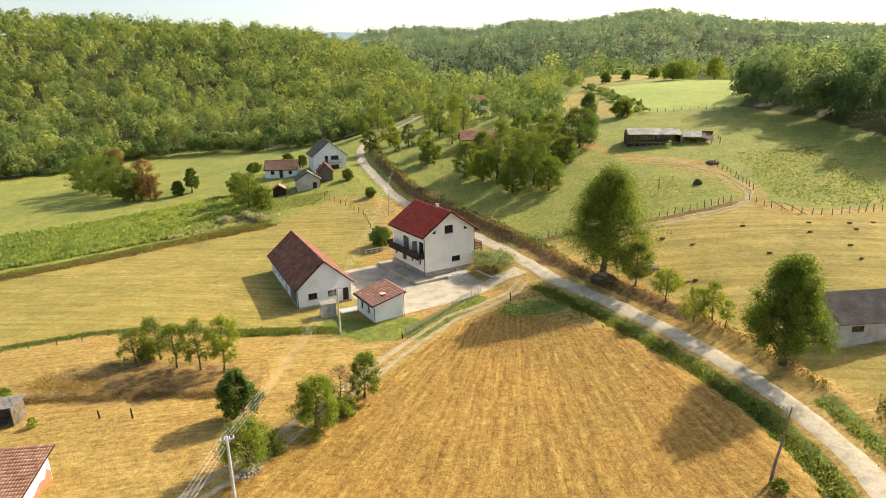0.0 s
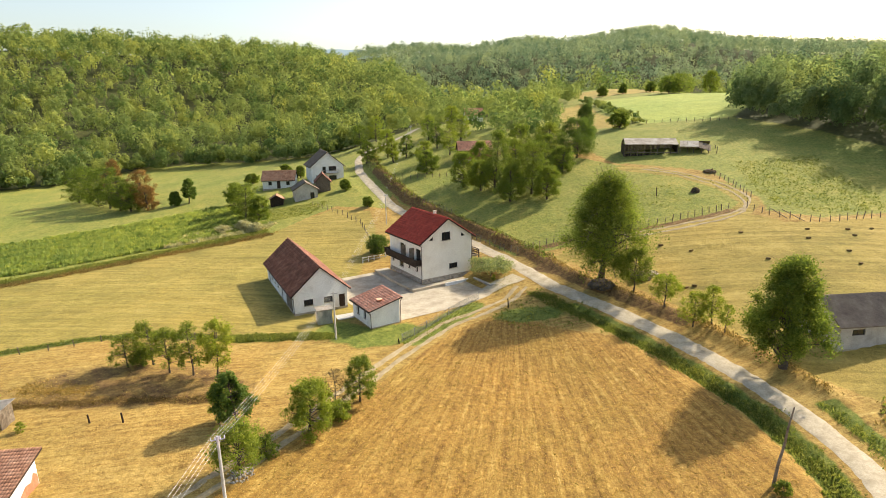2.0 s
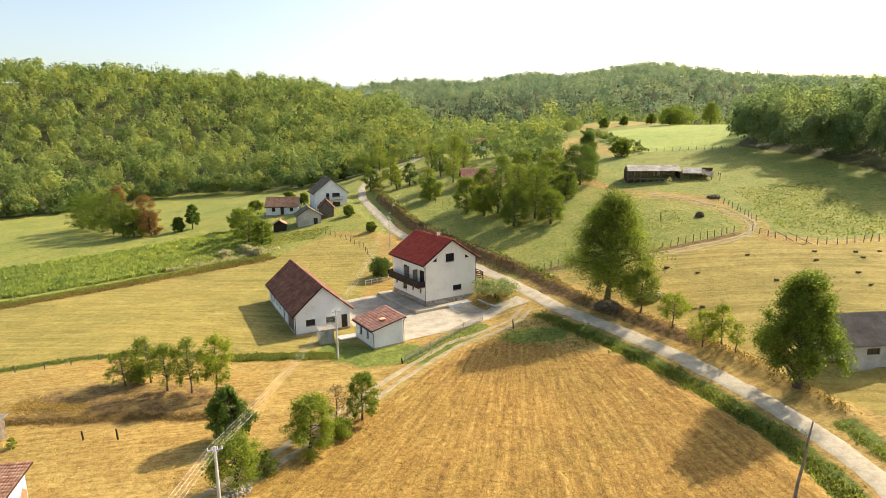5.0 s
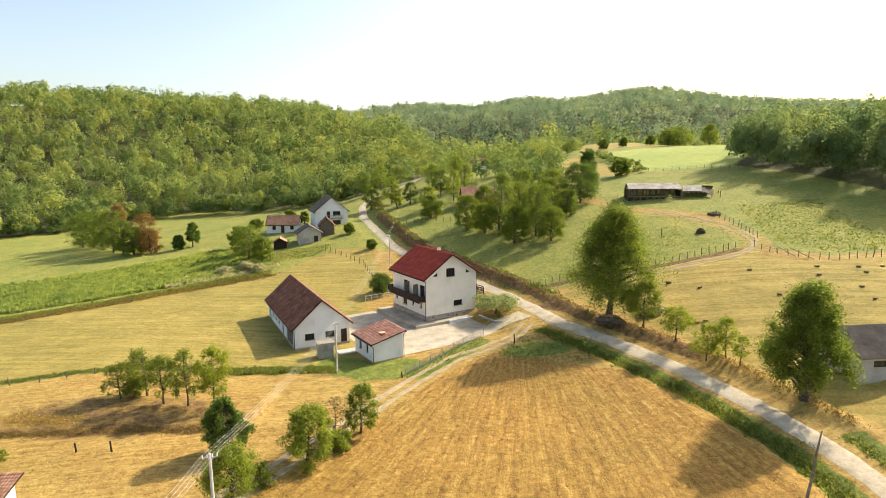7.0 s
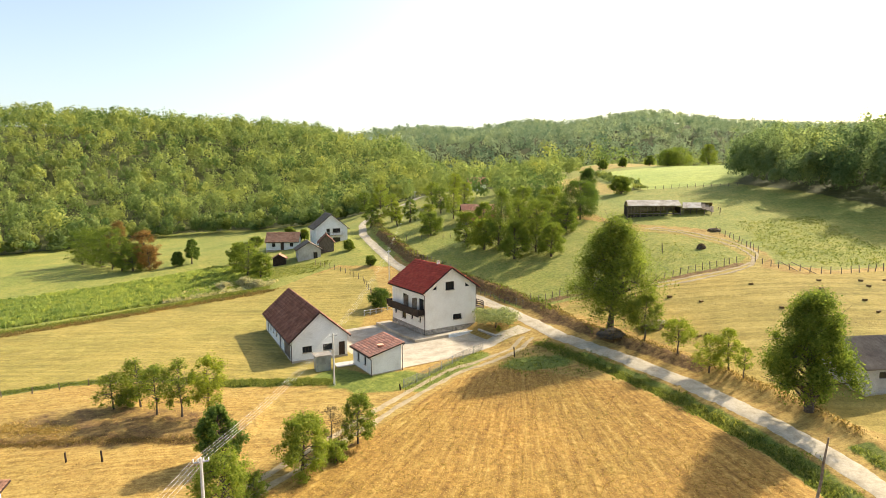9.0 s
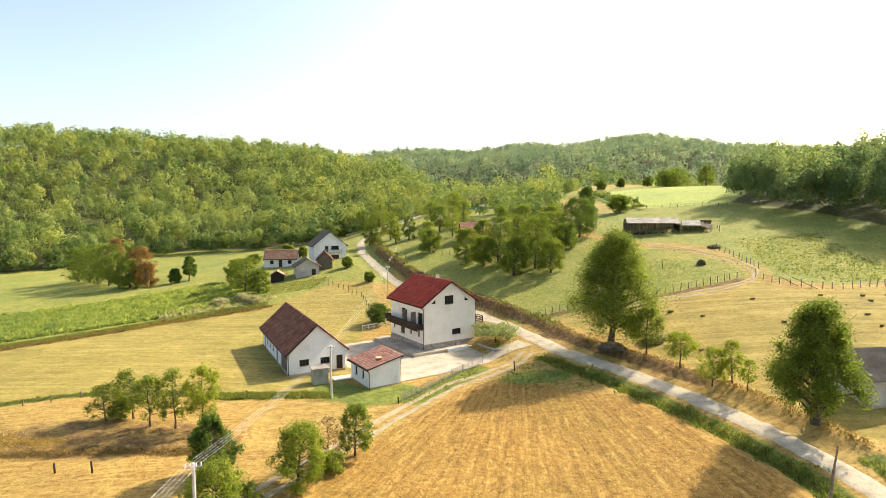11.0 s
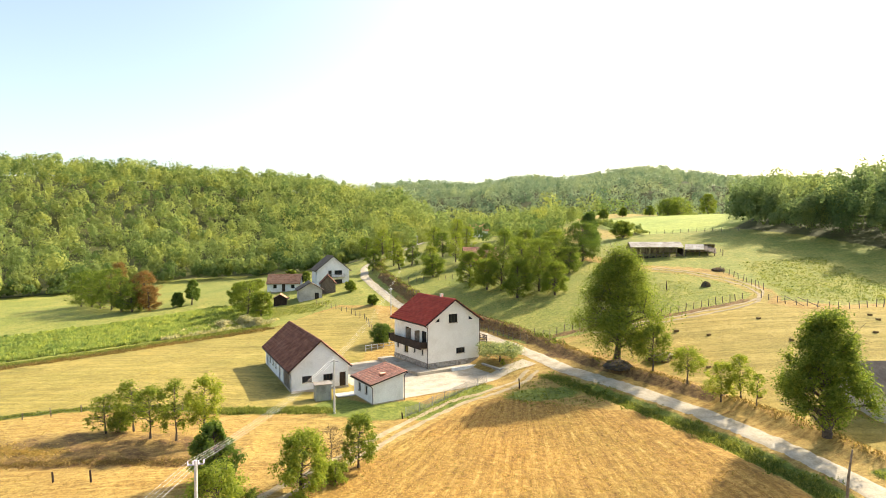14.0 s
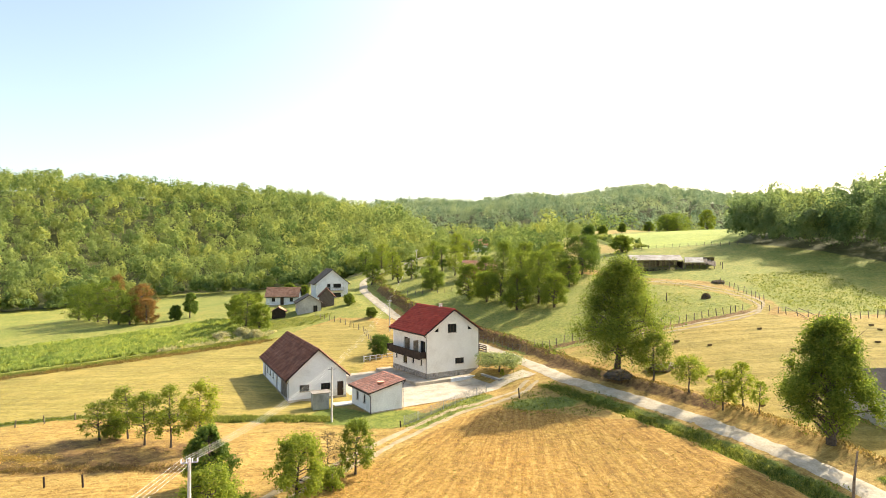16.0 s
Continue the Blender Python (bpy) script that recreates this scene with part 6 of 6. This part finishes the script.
def garden_railing():
    """White low railing behind the barn."""
    a, b = Vector((-13.4, 97.2, 0)), Vector((-8.8, 100.4, 0))
    ob = thing("garden_railing", Matrix.Translation((a.x, a.y, lie(a.x, a.y))), "low pale concrete railing behind the yard", "railing")
    d = b - a
    for i in range(6):
        p = d * (i / 5)
        part("post", box(p.x - 0.08, p.x + 0.08, p.y - 0.08, p.y + 0.08, -0.2, 1.0), M_POLE, ob)
    for z in (0.45, 0.9):
        part("rail", rod((0, 0, z), (d.x, d.y, z + 0.1), 0.05), M_POLE, ob)
    return ob


garden_railing()


# ---- poles and wires ----
def power_pole(x, y, h, label, r=0.13, arm=0.85, turn=20):
    ob = thing("power_pole", Matrix.Translation((x, y, lie(x, y) - 0.1)), label, "utility pole", "power poles")
    part("shaft", rod((0, 0, -0.5), (0, 0, h), r, r * 0.62, 10), M_POLE, ob)
    c, s = math.cos(radians(turn)), math.sin(radians(turn))
    part("crossarm", rod((-arm / 2 * c, -arm / 2 * s, h - 0.25), (arm / 2 * c, arm / 2 * s, h - 0.25), 0.05), M_METAL, ob)
    tips = []
    for k in (-0.5, -0.18, 0.18, 0.5):
        part("insulator", rod((arm * k * c, arm * k * s, h - 0.22), (arm * k * c, arm * k * s, h - 0.02), 0.045, 0.03), M_WHITE, ob)
        tips.append(Vector((x + arm * k * c, y + arm * k * s, lie(x, y) - 0.1 + h - 0.02)))
    return tips


pole_a = power_pole(-13.8, 34.5, 7.5, "pale concrete power pole with crossarm", 0.14)
pole_b = power_pole(-12.5, 67.0, 6.3, "pale concrete power pole beside the barn", 0.13)
pole_c = power_pole(-11.3, 118.0, 6.4, "thin pale power pole by the road", 0.11)
pole_d = power_pole(-9.9, 186.0, 7.0, "thin pale power pole by the valley road", 0.11)
start = [Vector((-14.5 + (k - 1.5) * 0.35, 2, 8.5)) for k in range(4)]
for aa, bb, nn in ((start, pole_a, 4), (pole_a, pole_b, 4), (pole_b, pole_c, 4), (pole_c, pole_d, 2)):
    for i in range(nn):
        a, b = aa[i], bb[i]
        ob = thing("power_line", Matrix.Translation(a), "slack bare aluminium power line between poles", "cable", "power lines")
        bm = bmesh.new()
        n = 14
        pts = [(b - a) * (k / n) + Vector((0, 0, -0.9 * 4 * (k / n) * (1 - k / n) * min(1, (b - a).length / 50))) for k in range(n + 1)]
        for p, q in zip(pts, pts[1:]):
            add_rod(bm, p, q, 0.0065, None, 4)
        part("wire", bm, M_WIRE, ob)
ob = thing("dead_pole", Matrix.Translation((26.2, 39.5, lie(26.2, 39.5) - 0.1)), "crooked bare grey wooden pole by the ditch", "pole")
bm = bmesh.new()
pp = [Vector(v) for v in ((0, 0, -0.3), (0.12, 0, 2.0), (0.4, 0.02, 3.9), (0.45, 0.03, 5.0), (0.7, 0.05, 6.9))]
for a, b, r0, r1 in zip(pp, pp[1:], (0.14, 0.11, 0.09, 0.08), (0.11, 0.09, 0.08, 0.05)):
    add_rod(bm, a, b, r0, r1, 8)
part("shaft", bm, M_GREYWOOD, ob)


# ---- small things ----
def bale_mesh():
    bm = box(-0.45, 0.45, -0.27, 0.27, 0, 0.42, 0.05)
    bmesh.ops.subdivide_edges(bm, edges=bm.edges[:], cuts=2, use_grid_fill=True)
    rng = random.Random(2)
    for v in bm.verts:
        v.co += Vector((rng.uniform(-0.03, 0.03), rng.uniform(-0.03, 0.03), rng.uniform(-0.02, 0.02)))
    return bm


bale = thing("hay_bale", pose(0, 0, 0), "rectangular brown hay bale on the mown slope", "hay bale", "hay bales on the slope")
part("body", bale_mesh(), M_BALE, bale)
for y in (-0.12, 0.12):
    b2 = bmesh.new()
    add_box(b2, -0.48, 0.48, y - 0.012, y + 0.012, 0.43, 0.445)
    add_box(b2, -0.5, -0.48, y - 0.012, y + 0.012, 0.02, 0.43)
    add_box(b2, 0.48, 0.5, y - 0.012, y + 0.012, 0.02, 0.43)
    part("twine", b2, M_STRAW, bale)
BALES = ((35.1, 89.3), (38.4, 85.7), (47.6, 89.5), (46.8, 79.7), (55.4, 84.9), (57.1, 88.2), (62.8, 87.4), (62.2, 84.9), (58.1, 79.8), (57.0, 75.7), (66.5, 87.5), (33.7, 75.3), (34.8, 75.4), (35.1, 65.8), (63.8, 79.0))
rng1 = random.Random(9)
for i, (x, y) in enumerate(BALES):
    m_ = pose(x, y, lie(x, y) - 0.03, -4, rng1.uniform(-3, 3), rng1.uniform(-40, 40)) @ Matrix.Scale(0.8, 4)
    if i:
        copy_thing(bale, m_)
    else:
        bale.matrix_basis = m_


def hay_heap(x, y, r, h, seed, mat, label, name="haystack"):
    ob = thing(name, Matrix.Translation((x, y, lie(x, y) - 0.05)), label, "heap")
    bm = bmesh.new()
    bmesh.ops.create_icosphere(bm, subdivisions=3, radius=1)
    for v in bm.verts:
        n = noise.noise(v.co * 2.2 + Vector((seed, 0, 0)))
        v.co = Vector((v.co.x * r * (1 + 0.25 * n), v.co.y * r * (1 + 0.25 * n), max(-0.05, v.co.z) * h * (1 + 0.2 * n)))
    part("mound", bm, mat, ob)
    rng = np.random.default_rng(seed)
    d = rng.standard_normal((260, 3))
    d[:, 2] = np.abs(d[:, 2])
    d /= np.linalg.norm(d, axis=1)[:, None]
    co, q, tn = cards(d * (r, r, h), np.full(260, 0.14), d + 0.4 * rng.standard_normal(d.shape), rng, np.full(260, 0.4))
    o = tagged(new("loose_straw", leaf_mesh("loose_straw", co, q, tn, M_LEAF_DRY)), kind="stuff")
    o.parent = ob
    return ob


hay_heap(48.8, 110.1, 0.8, 1.0, 3, M_BARK, "dark old haystack on the pasture")
hay_heap(29.2, 80.4, 1.6, 0.8, 4, M_BARK, "dark manure heap at the hayfield's edge", "heap")
hay_heap(30.8, 81.0, 1.2, 0.5, 5, M_CONCRETE, "pale rubble heap at the hayfield's edge", "heap")
hay_heap(56.5, 121.8, 1.3, 0.6, 6, M_GREYWOOD, "grey brushwood heap by the cattle shed", "heap")
hay_heap(23.2, 78.6, 1.8, 1.0, 8, M_BARK, "tangled roots and earth at the walnut's foot", "heap")


def rubble(x, y, n, seed):
    """A pile of broken stones, each one its own piece."""
    rng = random.Random(seed)
    ob = thing("stone_pile", Matrix.Translation((x, y, lie(x, y) - 0.05)), "heap of pale broken stones beneath the tree", "stones")
    for i in range(n):
        bm = bmesh.new()
        bmesh.ops.create_icosphere(bm, subdivisions=1, radius=rng.uniform(0.07, 0.16))
        for v in bm.verts:
            v.co *= rng.uniform(0.75, 1.2)
        s = part("stone", bm, M_STONE if i % 3 else M_CONCRETE, ob)
        a, d = rng.uniform(0, 6.28), rng.random() ** 0.6 * 1.1
        s.matrix_basis = pose(d * math.cos(a), d * math.sin(a), 0.1 + 0.45 * max(0, 1 - d) * rng.random(), rng.uniform(0, 90), rng.uniform(0, 90), 0)


rubble(-15.2, 40.6, 90, 6)


def meter_box():
    """Grey sheet-metal cabin beside the barn."""
    ob = thing("tool_cabin", pose(-15.6, 71.2, lie(-15.6, 71.2), 0, 0, 24), "small grey sheet-metal cabin with flat roof", "cabin")
    part("body", box(0, 1.9, 0, 1.5, 0, 1.95, 0.02), M_METAL, ob)
    part("roof", box(-0.15, 2.05, -0.15, 1.65, 1.95, 2.05, 0.02), M_ZINC, ob)
    d = part("door", box(0.5, 1.3, -0.03, -0.002, 0.08, 1.8), M_METAL, ob)
    part("handle", rod((1.2, -0.06, 0.95), (1.2, -0.06, 1.1), 0.02), M_DARKWOOD, d)
    pl = thing("plank_walk", pose(-13.2, 72.6, lie(-13.2, 72.6) + 0.06, 0, 0, 27), "pale timber planks lying before the barn door", "planks")
    for i in range(9):
        part("plank", box(0, 2.6, i * 0.2, i * 0.2 + 0.18, 0, 0.05), M_POLE, pl)


meter_box()


def arbour():
    """Trained tree with a flat pale canopy in a low walled bed by the house corner."""
    cx, cy = at_house(10.0, -4.2)
    ob = thing("arbour_tree", Matrix.Translation((cx, cy, lie(cx, cy))), "spreading pale-leaved tree trained flat beside the house", "tree")
    bm = rod((0, 0, -0.1), (0.1, 0, 2.0), 0.13, 0.09)
    for k in range(7):
        a = k * 0.9
        add_rod(bm, (0.1, 0, 1.8), (2.1 * math.cos(a), 2.1 * math.sin(a), 2.6), 0.06, 0.03, 5)
    part("trunk", bm, M_BARK, ob)
    rng = np.random.default_rng(8)
    lobes = [(np.array((2.7 * math.cos(a) * f, 2.7 * math.sin(a) * f, 1.9 + 0.25 * math.sin(3 * a))), np.array((1.25, 1.25, 0.8))) for a in np.arange(0, 6.2, 0.9) for f in (0.35, 0.95)]
    c, nn = crown_points(rng, 6500, lobes, 0.7)
    co, q, tn = cards(c, 0.13 * rng.uniform(0.6, 1.3, len(c)), nn, rng, np.clip(rng.normal(0.75, 0.2, len(c)), 0, 1))
    o = new("crown", leaf_mesh("crown", co, q, tn, M_LEAF_PALE))
    o.parent = ob
    bed = thing("planter_wall", HOUSE @ Matrix.Translation((7.9, -6.9, 0.3)), "low stone-topped walls round the flower bed", "wall")
    for x0, x1, y0, y1 in ((0, 4.6, 0, 0.25), (0, 0.25, 0.253, 4.4), (4.35, 4.6, 0.253, 4.4)):
        w = part("wall", box(x0, x1, y0, y1, -0.6, 0.55), M_STONE, bed)
        part("coping", box(x0 - 0.05, x1 + 0.05, y0 - 0.05, y1 + 0.05, 0.553, 0.63, 0.01), M_POLE, w)
    for u, v, hh, r in ((9.2, -5.9, 1.1, 0.5), (12.0, -4.6, 1.2, 0.6)):
        x, y = at_house(u, v)
        tree(x, y, hh, r, int(150 + u), M_LEAF, "small leafy shrub in the flower bed", 260, 0.12, 0.05, 0.03, name="shrub", tone=0.8)


arbour()
